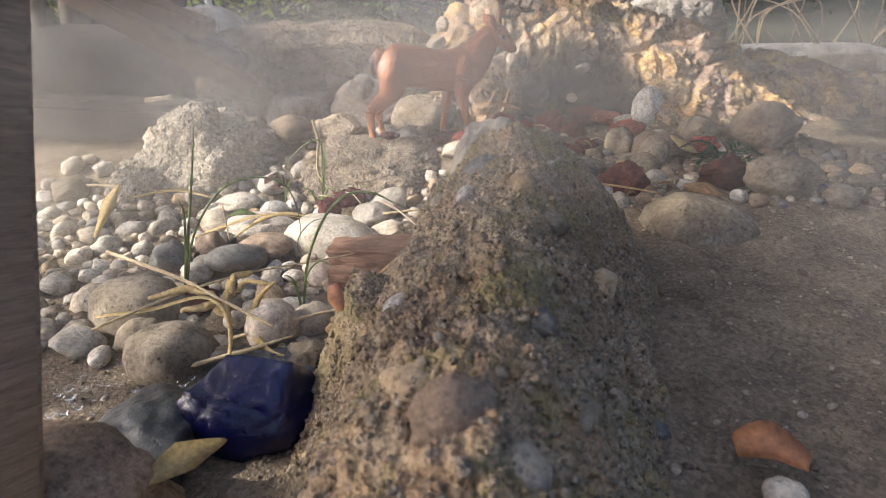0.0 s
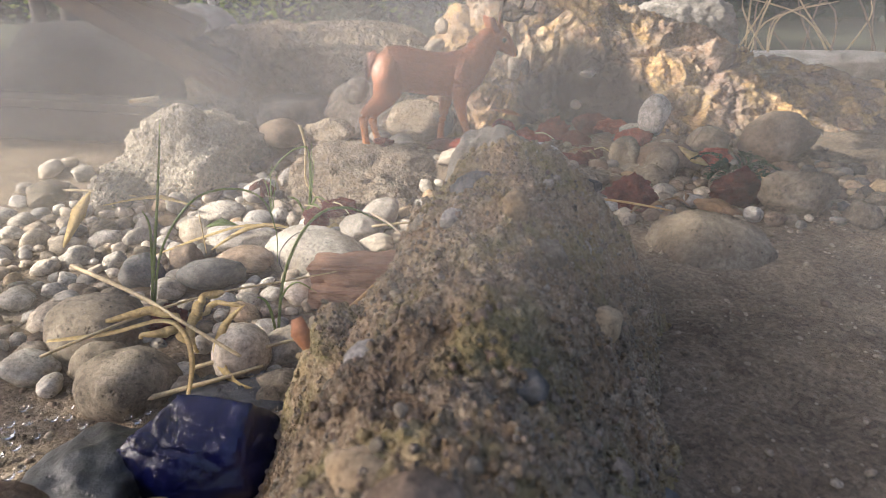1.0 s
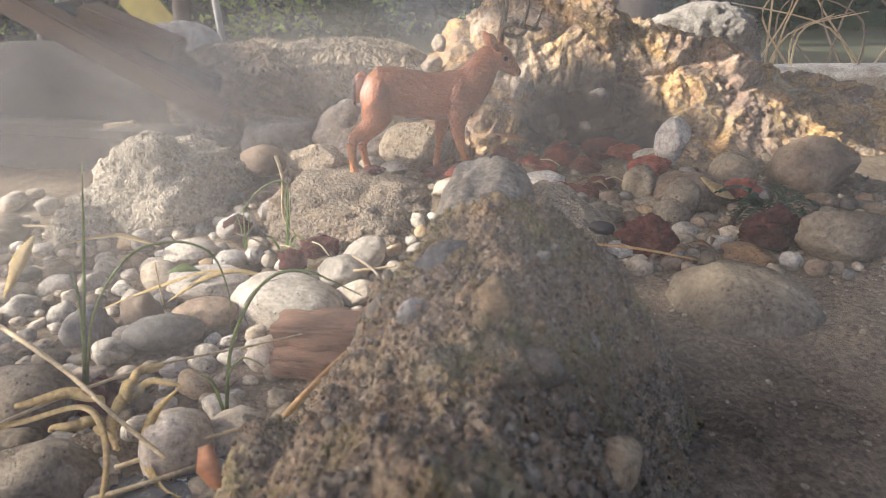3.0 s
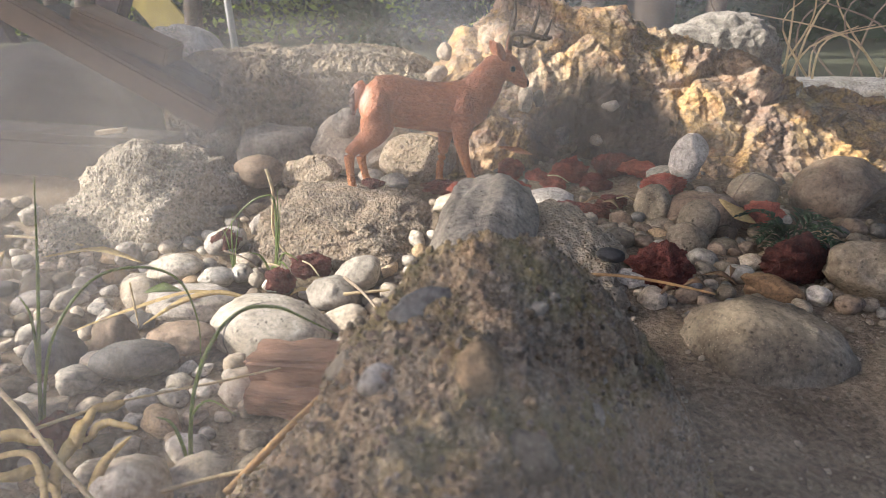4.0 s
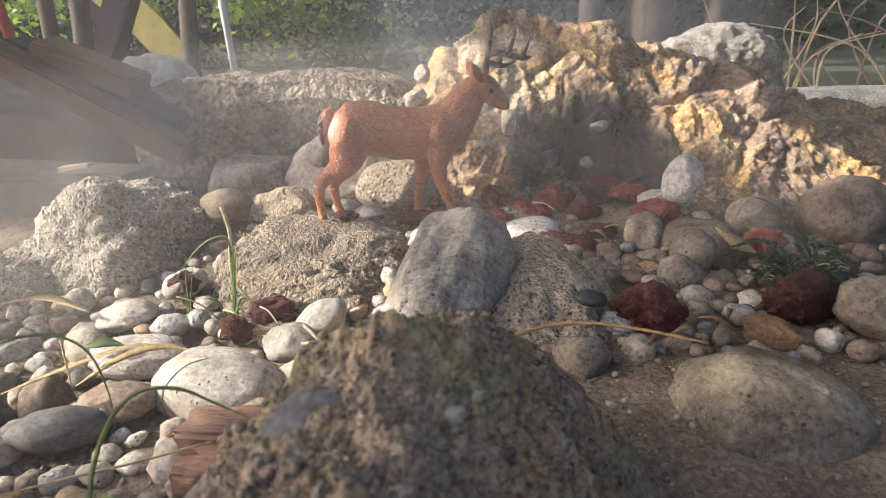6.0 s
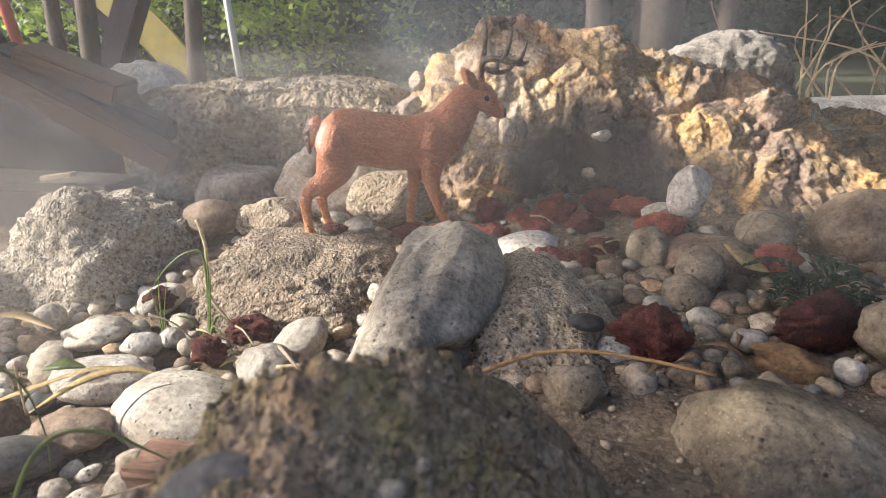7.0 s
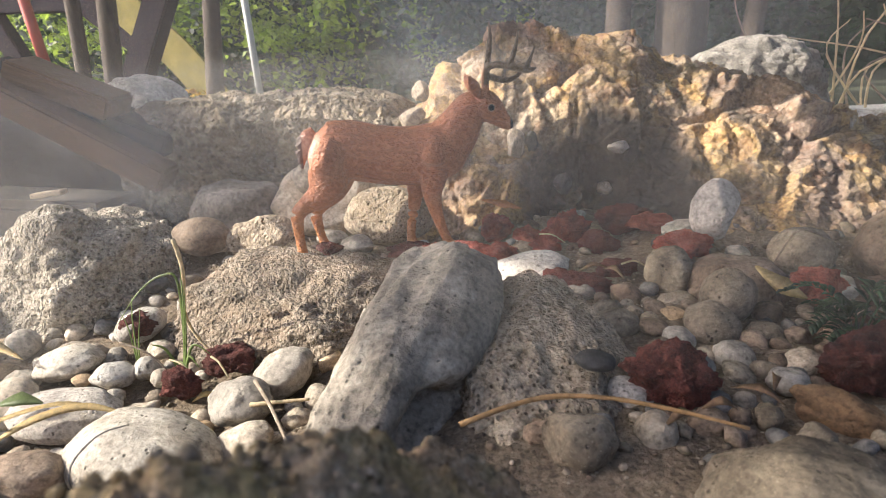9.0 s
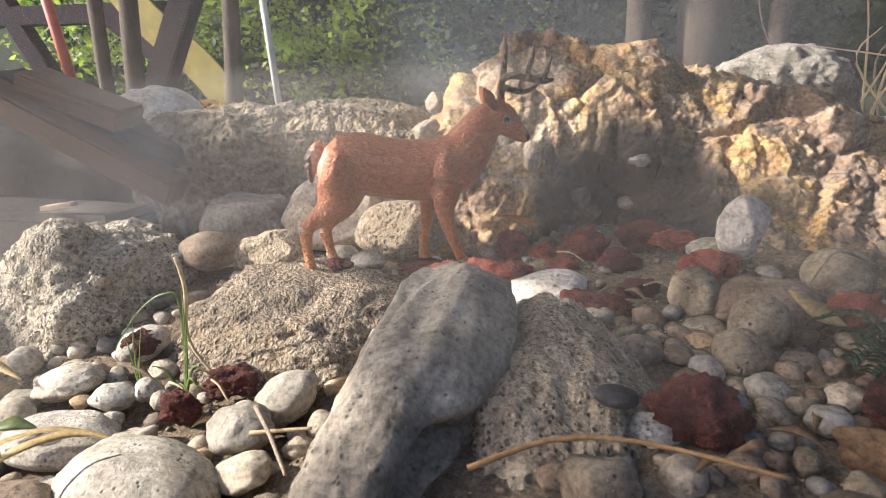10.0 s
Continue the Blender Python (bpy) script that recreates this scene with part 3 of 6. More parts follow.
def lump_z(x, y):
    mid = float(np.interp(y, (0.0, 0.08, 0.16, 0.2, 0.216, 0.24), (-0.008, -0.003, 0.0115, 0.0185, 0.026, 0.040)))
    d = x - mid + 0.006 * noise.noise(Vector((y * 40, 2.0, 0)))
    z = lump_top(y) + float(np.interp(d, (-0.09, -0.073, -0.053, -0.040, -0.031, -0.018, -0.006, 0.0, 0.009, 0.022, 0.036, 0.048, 0.062, 0.08), (-0.125, -0.081, -0.059, -0.042, -0.0205, -0.0065, -0.001, 0.0, -0.0052, -0.019, -0.039, -0.058, -0.078, -0.11)))
    z += 0.028 * math.exp(-((x + 0.039) / 0.013) ** 2 - ((y - 0.160) / 0.016) ** 2)
    p = Vector((x, y, 0))
    z += 0.004 * noise.noise(p * 45) + 0.0032 * noise.noise(p * 110 + Vector((3, 1, 0)))
    dist, pts = noise.voronoi(p * 130)
    z += 0.0034 * (0.5 - dist[0]) * (1 if noise.noise(pts[0] * 5.3) > -0.1 else -0.8)
    dist, pts = noise.voronoi(p * 380)
    z += 0.0016 * (0.5 - dist[0]) * (1 if noise.noise(pts[0] * 7.1) > -0.2 else -1.0)
    z += 0.0016 * noise.fractal(p * 330, 0.7, 2.0, 3)
    return z


def build_lump():
    xs, ys = np.arange(-0.105, 0.105, 0.0009), np.arange(-0.02, 0.282, 0.0009)
    n = len(xs)
    verts = [(x + 0.0006 * noise.noise(Vector((x * 900, y * 900, 1))), y, max(lump_z(x, y), -0.03)) for y in ys for x in xs]
    faces = [(j * n + i, j * n + i + 1, (j + 1) * n + i + 1, (j + 1) * n + i) for j in range(len(ys) - 1) for i in range(n - 1)]
    ob = new("conglomerate_rock", mesh_from("conglomerate_rock", verts, faces, M_CONGLOM))
    tagged(ob, "gritty brown conglomerate rock with pebbles cemented in it, half buried", "rock")
    bits = ((0.0127, 0.164, 0.0042, 0.007, M_OCHRE), (0.0345, 0.150, 0.008, 0.0062, M_OCHRE), (0.041, 0.146, 0.0036, 0.004, M_DARK), (0.0265, 0.151, 0.0034, 0.0045, M_BROWN), (0.004, 0.186, 0.010, 0.004, M_DARK), (0.024, 0.187, 0.0022, 0.003, M_TAN), (-0.004, 0.166, 0.0026, 0.0046, M_BLUEGREY), (0.02, 0.156, 0.006, 0.005, M_COBBLE), (-0.008, 0.074, 0.009, 0.008, M_BROWN), (0.002, 0.066, 0.006, 0.006, M_TAN), (-0.016, 0.084, 0.007, 0.006, M_OCHRE), (0.01, 0.103, 0.004, 0.005, M_DARK), (0.016, 0.087, 0.006, 0.005, M_COBBLE), (-0.02, 0.118, 0.006, 0.006, M_BLUEGREY), (-0.03, 0.142, 0.007, 0.006, M_COBBLE), (-0.012, 0.18, 0.005, 0.005, M_COBBLE), (0.034, 0.175, 0.003, 0.003, M_TAN), (0.045, 0.12, 0.004, 0.004, M_DARK), (0.028, 0.108, 0.005, 0.005, M_BROWN))
    for i, (x, y, a, b, m) in enumerate(bits):
        v, f = rock_shape((a * 1.9, b * 1.6, (a + b) * 0.75), 300 + i, sub=3, lump=0.2, rough=0.02, cuts=2)
        part("pebble", mesh_from("pebble", v, f, m), ob, pose(x, y, lump_z(x, y) - (a + b) * 0.16, 30, 0, i * 50))
    rng = random.Random(15)
    shapes = {n: [rock_shape((2.0, 2.0 * f, 1.7), 930 + i, sub=n, lump=0.25, rough=0.0, cuts=3) for i, f in enumerate((0.7, 0.8, 0.9, 0.95))] for n in (1, 2)}
    kinds = (M_CONGLOM, M_CONGLOM, M_CONGLOM, M_MOUND, M_COBBLE, M_BROWN)
    crumbs = [([], [], [0]) for _ in kinds]
    for _ in range(26000):
        x, y = rng.uniform(-0.085, 0.09), rng.uniform(0.02, 0.262)
        z = lump_z(x, y)
        if y > 0.206 or z < ground_z(x, y) - 0.001 or noise.noise(Vector((x * 60, y * 60, 4))) < rng.uniform(-0.9, 0.15):
            continue
        r = 0.0003 + 0.0006 * rng.random() ** 2 + 0.0011 * rng.random() ** 18
        vs, fs = rng.choice(shapes[2 if r > 0.0006 else 1])
        verts, faces, n = rng.choice(crumbs)
        turn = np.array(Euler((rng.uniform(0, 6.28), rng.uniform(0, 6.28), rng.uniform(0, 6.28))).to_matrix())
        verts.append(vs @ turn.T * r + np.array((x, y, z + r * 0.15)))
        faces.append(fs + n[0])
        n[0] += len(vs)
    for (verts, faces, n), m in zip(crumbs, kinds):
        tagged(part("grit", mesh_from("grit", np.concatenate(verts), np.concatenate(faces), m), ob), "coarse grit cemented on the rock", kind="stuff")
    return ob


LUMP = build_lump()

# ---- larger stones ----


def face_rock(name, x0, x1, tops, profile, material, label, category, seed, bulge, crag, nx=440, nu=290, dent=None):
    """A big broken rock built as a skin: front, top and back follow a profile, the skyline follows tops; crags stand out along the skin."""
    ys, zs = [p[0] for p in profile], [p[1] for p in profile]
    us = np.linspace(0, 1, len(profile))
    off = Vector((seed * 3.1, seed * 1.7, seed))
    pts = np.empty((nu + 1, nx + 1, 3))
    for j in range(nu + 1):
        u = j / nu
        py, pz = float(np.interp(u, us, ys)), float(np.interp(u, us, zs))
        for i in range(nx + 1):
            s = i / nx
            x = x0 + (x1 - x0) * s
            k = max(0.0, 1 - abs(2 * s - 1) ** 7) ** (1 / 3)
            top = float(np.interp(x, [t[0] for t in tops], [t[1] for t in tops]))
            y = py + (1 - k) * 0.06 + bulge * noise.noise(Vector((x * 14, u * 3, seed)))
            pts[j, i] = (x, y, -0.02 + (top + 0.02) * pz * (0.25 + 0.75 * k))
    du, dv = np.gradient(pts, axis=0), np.gradient(pts, axis=1)
    nor = np.cross(dv, du)
    nor /= np.linalg.norm(nor, axis=2, keepdims=True) + 1e-9
    verts = []
    for j in range(nu + 1):
        for i in range(nx + 1):
            q = Vector(pts[j, i])
            w = q + Vector((0.012 * noise.noise(q * 30 + off), 0.012 * noise.noise(q * 30 - off), 0.012 * noise.noise(q * 30 + off * 2)))
            h = 0.0
            for scale, size in ((15, 1.0), (36, 0.5), (85, 0.26), (190, 0.12)):
                at = w * scale + off
                dist, cell = noise.voronoi(at)
                lean = noise.noise_vector(cell[0] * 9.7)
                plane = (at - cell[0]).dot(lean) * 1.9 + 1.1 * noise.noise(cell[0] * 5.3)
                edge = min(1.0, (dist[1] - dist[0]) * 9)
                h += crag * size * (plane * (0.35 + 0.65 * edge) - 0.42 * (1 - edge))
            h += crag * 0.16 * noise.fractal(q * 150 + off, 0.9, 2.0, 4)
            if dent:
                dx, dz = (q.x - dent[0]) / dent[2], (q.z - dent[1]) / dent[3]
                h -= dent[4] * math.exp(-dx * dx - dz * dz)
            verts.append(q + Vector(nor[j, i]) * h)
    n = nx + 1
    faces = [(j * n + i, j * n + i + 1, (j + 1) * n + i + 1, (j + 1) * n + i) for j in range(nu) for i in range(nx)]
    return tagged(new(name, mesh_from(name, verts, faces, material)), label, category)


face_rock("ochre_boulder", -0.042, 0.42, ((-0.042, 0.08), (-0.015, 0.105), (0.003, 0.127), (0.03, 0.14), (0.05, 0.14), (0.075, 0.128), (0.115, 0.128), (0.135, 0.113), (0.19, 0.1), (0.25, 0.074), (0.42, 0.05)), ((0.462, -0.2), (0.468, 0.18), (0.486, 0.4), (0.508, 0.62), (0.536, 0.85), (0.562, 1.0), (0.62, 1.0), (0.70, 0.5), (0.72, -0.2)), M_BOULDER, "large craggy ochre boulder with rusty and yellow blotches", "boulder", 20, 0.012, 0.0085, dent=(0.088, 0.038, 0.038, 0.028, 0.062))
face_rock("slab_rock", -0.246, 0.0, ((-0.246, 0.095), (-0.19, 0.1), (-0.15, 0.096), (-0.09, 0.101), (-0.04, 0.096), (0.0, 0.07)), ((0.535, -0.2), (0.538, 0.3), (0.536, 0.5), (0.524, 0.68), (0.519, 0.86), (0.53, 1.0), (0.60, 1.02), (0.68, 0.6), (0.69, -0.2)), M_SLAB, "big weathered grey brown slab with an overhanging top", "rock", 18, 0.012, 0.006, 300, 200)
stone("porous_rock", (-0.204, 0.437, -0.009), (0.144, 0.114, 0.122), M_POROUS, "large pale porous rock with a pitted sunlit face", (0, 0, 20), 11, "rock", sub=6, box=0.85, lump=0.22, rough=0.07, cuts=3, crag=0.025, freq=1.5)
stone("porous_rock", (-0.232, 0.395, -0.014), (0.05, 0.045, 0.048), M_POROUS, "small pale rock leaning on the large porous rock", (0, 0, -10), 12, "rock", sub=5, lump=0.25, rough=0.08, cuts=2, crag=0.04)
stone("gritty_rock", (-0.066, 0.426, -0.012), (0.13, 0.112, 0.068), M_MOUND, "low broad brown gritty rock under the deer", (0, 3, -8), 13, "rock", sub=6, box=0.75, lump=0.16, rough=0.06, cuts=4)
stone("grey_stone", (0.0115, 0.322, 0.018), (0.050, 0.122, 0.046), M_GREYSTONE, "smooth mottled grey stone lying aslant", (17, -3, -11), 14, sub=6, box=0.9, lump=0.2, rough=0.03, cuts=3, dents=(((0.75, -0.62, 0.25), 0.42, 0.5), ((1.0, -0.5, -0.1), 0.45, 0.5), ((0.7, -0.85, 0.1), 0.42, 0.45), ((-0.35, 0.45, 0.8), 0.12, 0.1), ((0.1, -0.75, 0.7), 0.2, 0.06), ((-0.1, -0.1, 1.0), 0.3, 0.07)))
stone("tan_rock", (0.052, 0.338, 0.003), (0.070, 0.112, 0.056), M_TANGRIT, "tan pitted rock beside the smooth grey stone", (14, 14, 6), 15, "rock", sub=6, box=0.85, lump=0.14, rough=0.07, cuts=1, crag=0.02)
stone("black_pebble", (0.0665, 0.312, 0.0275), (0.012, 0.008, 0.006), M_BLACK, "small black oval pebble lying on the tan rock", (0, 8, 0), 151, sub=4, lump=0.1, rough=0.01)
stone("flat_stone", (0.046, 0.428, 0.013), (0.048, 0.03, 0.020), M_WHITE, "flat pale sunlit stone", (0, -8, 8), 16, sub=5, lump=0.12, rough=0.02, cuts=3)
stone("round_stone", (0.110, 0.268, 0.006), (0.056, 0.05, 0.044), M_COBBLE, "large rounded brown grey stone half sunk in the soil", (0, 10, 10), 17, sub=6, box=0.9, lump=0.13, rough=0.02, cuts=3)
stone("white_rock", (-0.236, 0.580, 0.093), (0.07, 0.05, 0.044), M_WHITE, "pale sunlit stone lying on the slab", (0, 12, -10), 19, sub=5, lump=0.15, rough=0.03, cuts=3)
stone("pale_boulder", (0.228, 0.70, 0.085), (0.15, 0.1, 0.095), M_BACK, "pale grey rough boulder behind the ochre one", (0, 6, 0), 21, "boulder", sub=6, lump=0.2, rough=0.06, cuts=4, crag=0.06)
stone("grey_stone", (-0.140, 0.515, 0.024), (0.064, 0.045, 0.046), M_GREY, "smooth rounded grey stone at the foot of the slab", (0, -12, 0), 22, sub=5, lump=0.12, rough=0.015, cuts=2)
stone("tan_stone", (-0.077, 0.515, 0.030), (0.076, 0.04, 0.052), M_TAN, "large tan sunlit stone behind the deer", (0, 0, 5), 23, sub=5, lump=0.14, rough=0.02, cuts=3)
stone("grey_stone", (-0.085, 0.506, 0.049), (0.022, 0.02, 0.022), M_GREY, "rounded grey stone behind the deer's rump", (0, 0, 5), 231, sub=4, lump=0.12, rough=0.02, cuts=1)
stone("tan_stone", (-0.032, 0.490, 0.028), (0.054, 0.04, 0.036), M_TANGRIT, "rounded cream stone behind the deer's legs", (0, 4, 0), 24, sub=5, lump=0.12, rough=0.02, cuts=3)
stone("oval_stone", (-0.135, 0.458, 0.024), (0.034, 0.026, 0.022), M_BROWN, "oval brown pebble beside the porous rock", (0, 0, 0), 25, sub=4, lump=0.08, rough=0.01)
stone("tan_stone", (-0.102, 0.465, 0.020), (0.044, 0.03, 0.029), M_TANGRIT, "rough pale tan stone beside the deer's hind legs", (0, -6, 0), 26, sub=5, lump=0.2, rough=0.05, cuts=3)
stone("white_stone", (0.136, 0.44, 0.042), (0.022, 0.018, 0.030), M_BACK, "angular white stone leaning on the boulder", (0, 16, 0), 27, sub=5, lump=0.1, rough=0.02, cuts=8)
stone("round_stone", (0.109, 0.408, 0.022), (0.021, 0.021, 0.024), M_COBBLE, "upright brown cobble among red stones", (0, 0, 0), 28, sub=4, lump=0.12, rough=0.02, cuts=2)
stone("round_stone", (0.167, 0.418, 0.028), (0.028, 0.026, 0.022), M_COBBLE, "round brown pebble with a curl of dry root", (0, 0, 0), 29, sub=4, lump=0.08, rough=0.01)
stone("round_stone", (0.124, 0.377, 0.023), (0.020, 0.02, 0.022), M_COBBLE, "egg-shaped tan pebble with a pale rim", (0, 14, 0), 30, sub=4, lump=0.1, rough=0.015)
stone("flat_stone", (0.137, 0.402, 0.018), (0.044, 0.036, 0.026), M_BROWN, "broad flat brown stone", (0, 6, 0), 31, sub=5, lump=0.1, rough=0.02, cuts=2)
stone("big_stone", (0.215, 0.42, 0.028), (0.055, 0.04, 0.042), M_BROWN, "broad grey brown stone against the boulder", (0, 8, 15), 311, sub=5, lump=0.14, rough=0.03, cuts=5)
stone("big_stone", (0.175, 0.318, 0.022), (0.04, 0.03, 0.026), M_COBBLE, "pale topped brown stone among pebbles", (0, 6, 15), 312, sub=5, lump=0.14, rough=0.03, cuts=3)
stone("pitted_pebble", (-0.080, 0.309, -0.0125), (0.056, 0.038, 0.031), M_PALE, "large white pitted pebble with a dark crack", (0, 4, -6), 32, sub=5, lump=0.08, rough=0.01, cuts=1)
stone("reddish_stone", (-0.1111, 0.2927, -0.008), (0.03, 0.02, 0.014), M_BROWN, "rough reddish brown stone in the pebbles", (0, 0, 10), 33, sub=4, lump=0.12, rough=0.05, cuts=4)
stone("dark_pebble", (-0.1215, 0.2751, -0.008), (0.032, 0.018, 0.015), M_DARK, "long dark grey pebble", (0, 4, 24), 34, sub=4, lump=0.08, rough=0.01)
stone("oval_stone", (-0.0832, 0.206, -0.009), (0.022, 0.024, 0.025), M_TAN, "upright oval pebble ringed by a yellow leaf", (0, 0, 0), 35, sub=5, lump=0.08, rough=0.01)
stone("round_stone", (-0.1183, 0.191, -0.014), (0.036, 0.032, 0.03), M_COBBLE, "rounded grey stone at the edge of the wet patch", (0, 26, 30), 36, sub=5, lump=0.1, rough=0.01, cuts=1)
stone("round_stone", (-0.1492, 0.2254, -0.012), (0.042, 0.036, 0.032), M_COBBLE, "rounded greenish grey stone among straws", (0, 10, 0), 37, sub=5, lump=0.1, rough=0.01, cuts=1)

stone("orange_stone", (0.133, 0.311, 0.0145), (0.026, 0.016, 0.013), M_RUSTY, "flat orange brown stone under the dark lava stone", (0, 12, -25), 320, sub=5, lump=0.16, rough=0.04, cuts=4)
stone("pink_stone", (-0.0165, 0.527, 0.098), (0.011, 0.012, 0.013), M_TAN, "small pinkish stone perched on the boulder's edge", (0, 10, 0), 321, sub=4, lump=0.2, rough=0.05, cuts=9)
stone("pink_stone", (-0.022, 0.525, 0.082), (0.018, 0.014, 0.012), M_TAN, "pinkish stone wedged between slab and boulder", (0, -20, 0), 322, sub=4, lump=0.2, rough=0.05, cuts=9)
BOULDER = bpy.data.objects["ochre_boulder"]
face = BVHTree.FromPolygons([v.co for v in BOULDER.data.vertices], [tuple(q.vertices) for q in BOULDER.data.polygons])
for name, x, z, dims, m, label in (
    ("grey_pebble", 0.0515, 0.067, (0.009, 0.010, 0.014), M_DARK, "dark grey pebble stuck in the boulder's face"),
    ("tan_pebble", 0.042, 0.0665, (0.012, 0.011, 0.018), M_TAN, "pale tan pebble stuck in the boulder's face"),
    ("white_stone", 0.1025, 0.0635, (0.013, 0.012, 0.009), M_BACK, "small white stone lodged in the boulder's hollow"),
    ("tan_pebble", 0.0975, 0.036, (0.010, 0.010, 0.009), M_TAN, "small tan pebble in the boulder's sooty hollow"),
    ("grey_pebble", 0.071, 0.040, (0.013, 0.012, 0.015), M_DARK, "sooty grey pebble in the boulder's hollow"),
    ("grey_pebble", 0.079, 0.030, (0.011, 0.010, 0.010), M_COBBLE, "brown grey pebble at the foot of the sooty hollow"),
):
    at = face.ray_cast(Vector((x, 0.3, z)), Vector((0, 1, 0)))[0]
    stone(name, (x, at.y + dims[1] * 0.08, z), dims, m, label, (0, 40 * x, 0), 340 + int(x * 900), sub=4, lump=0.14, rough=0.03, cuts=5)
stone("grey_stone", (-0.062, 0.470, 0.0185), (0.019, 0.015, 0.012), M_GREY, "rounded grey pebble behind the hind hooves", (0, 5, 10), 326, sub=4, lump=0.12, rough=0.03, cuts=3)
stone("grey_stone", (-0.045, 0.463, 0.0175), (0.021, 0.016, 0.012), M_GREY, "flat grey pebble between the deer's legs", (0, -4, -10), 327, sub=4, lump=0.12, rough=0.03, cuts=3)
stone("tan_stone", (0.000, 0.427, 0.0135), (0.034, 0.02, 0.016), M_TAN, "flat tan stone before the deer's front hooves", (0, -6, 14), 328, sub=4, lump=0.14, rough=0.04, cuts=4)
stone("kerb_stone", (0.46, 0.82, 0.040), (0.24, 0.07, 0.05), M_WHITE, "long pale flat kerb stone behind the boulders", (0, 2, -4), 329, "kerb", sub=5, box=0.6, lump=0.06, rough=0.02, cuts=3)

PITTED = bpy.data.objects["pitted_pebble"]
skin = BVHTree.FromPolygons([v.co for v in PITTED.data.vertices], [tuple(q.vertices) for q in PITTED.data.polygons])
line = []
for s in np.linspace(0, 1, 22):
    d = Vector((-0.55 + 0.5 * s ** 2, -0.9 + 0.75 * s, -0.15 + 0.95 * s + 0.05 * math.sin(s * 9))).normalized()
    line.append(skin.ray_cast(d * 0.1, -d)[0] * 0.995)
v, f = tube(line, [0.0005 * (1.1 - 0.5 * abs(2 * k / 21 - 1)) for k in range(22)], 6)
crack = mesh_from("crack", v, f, M_DARK)
part("crack", crack, PITTED, None, "dark curved crack in the pebble")

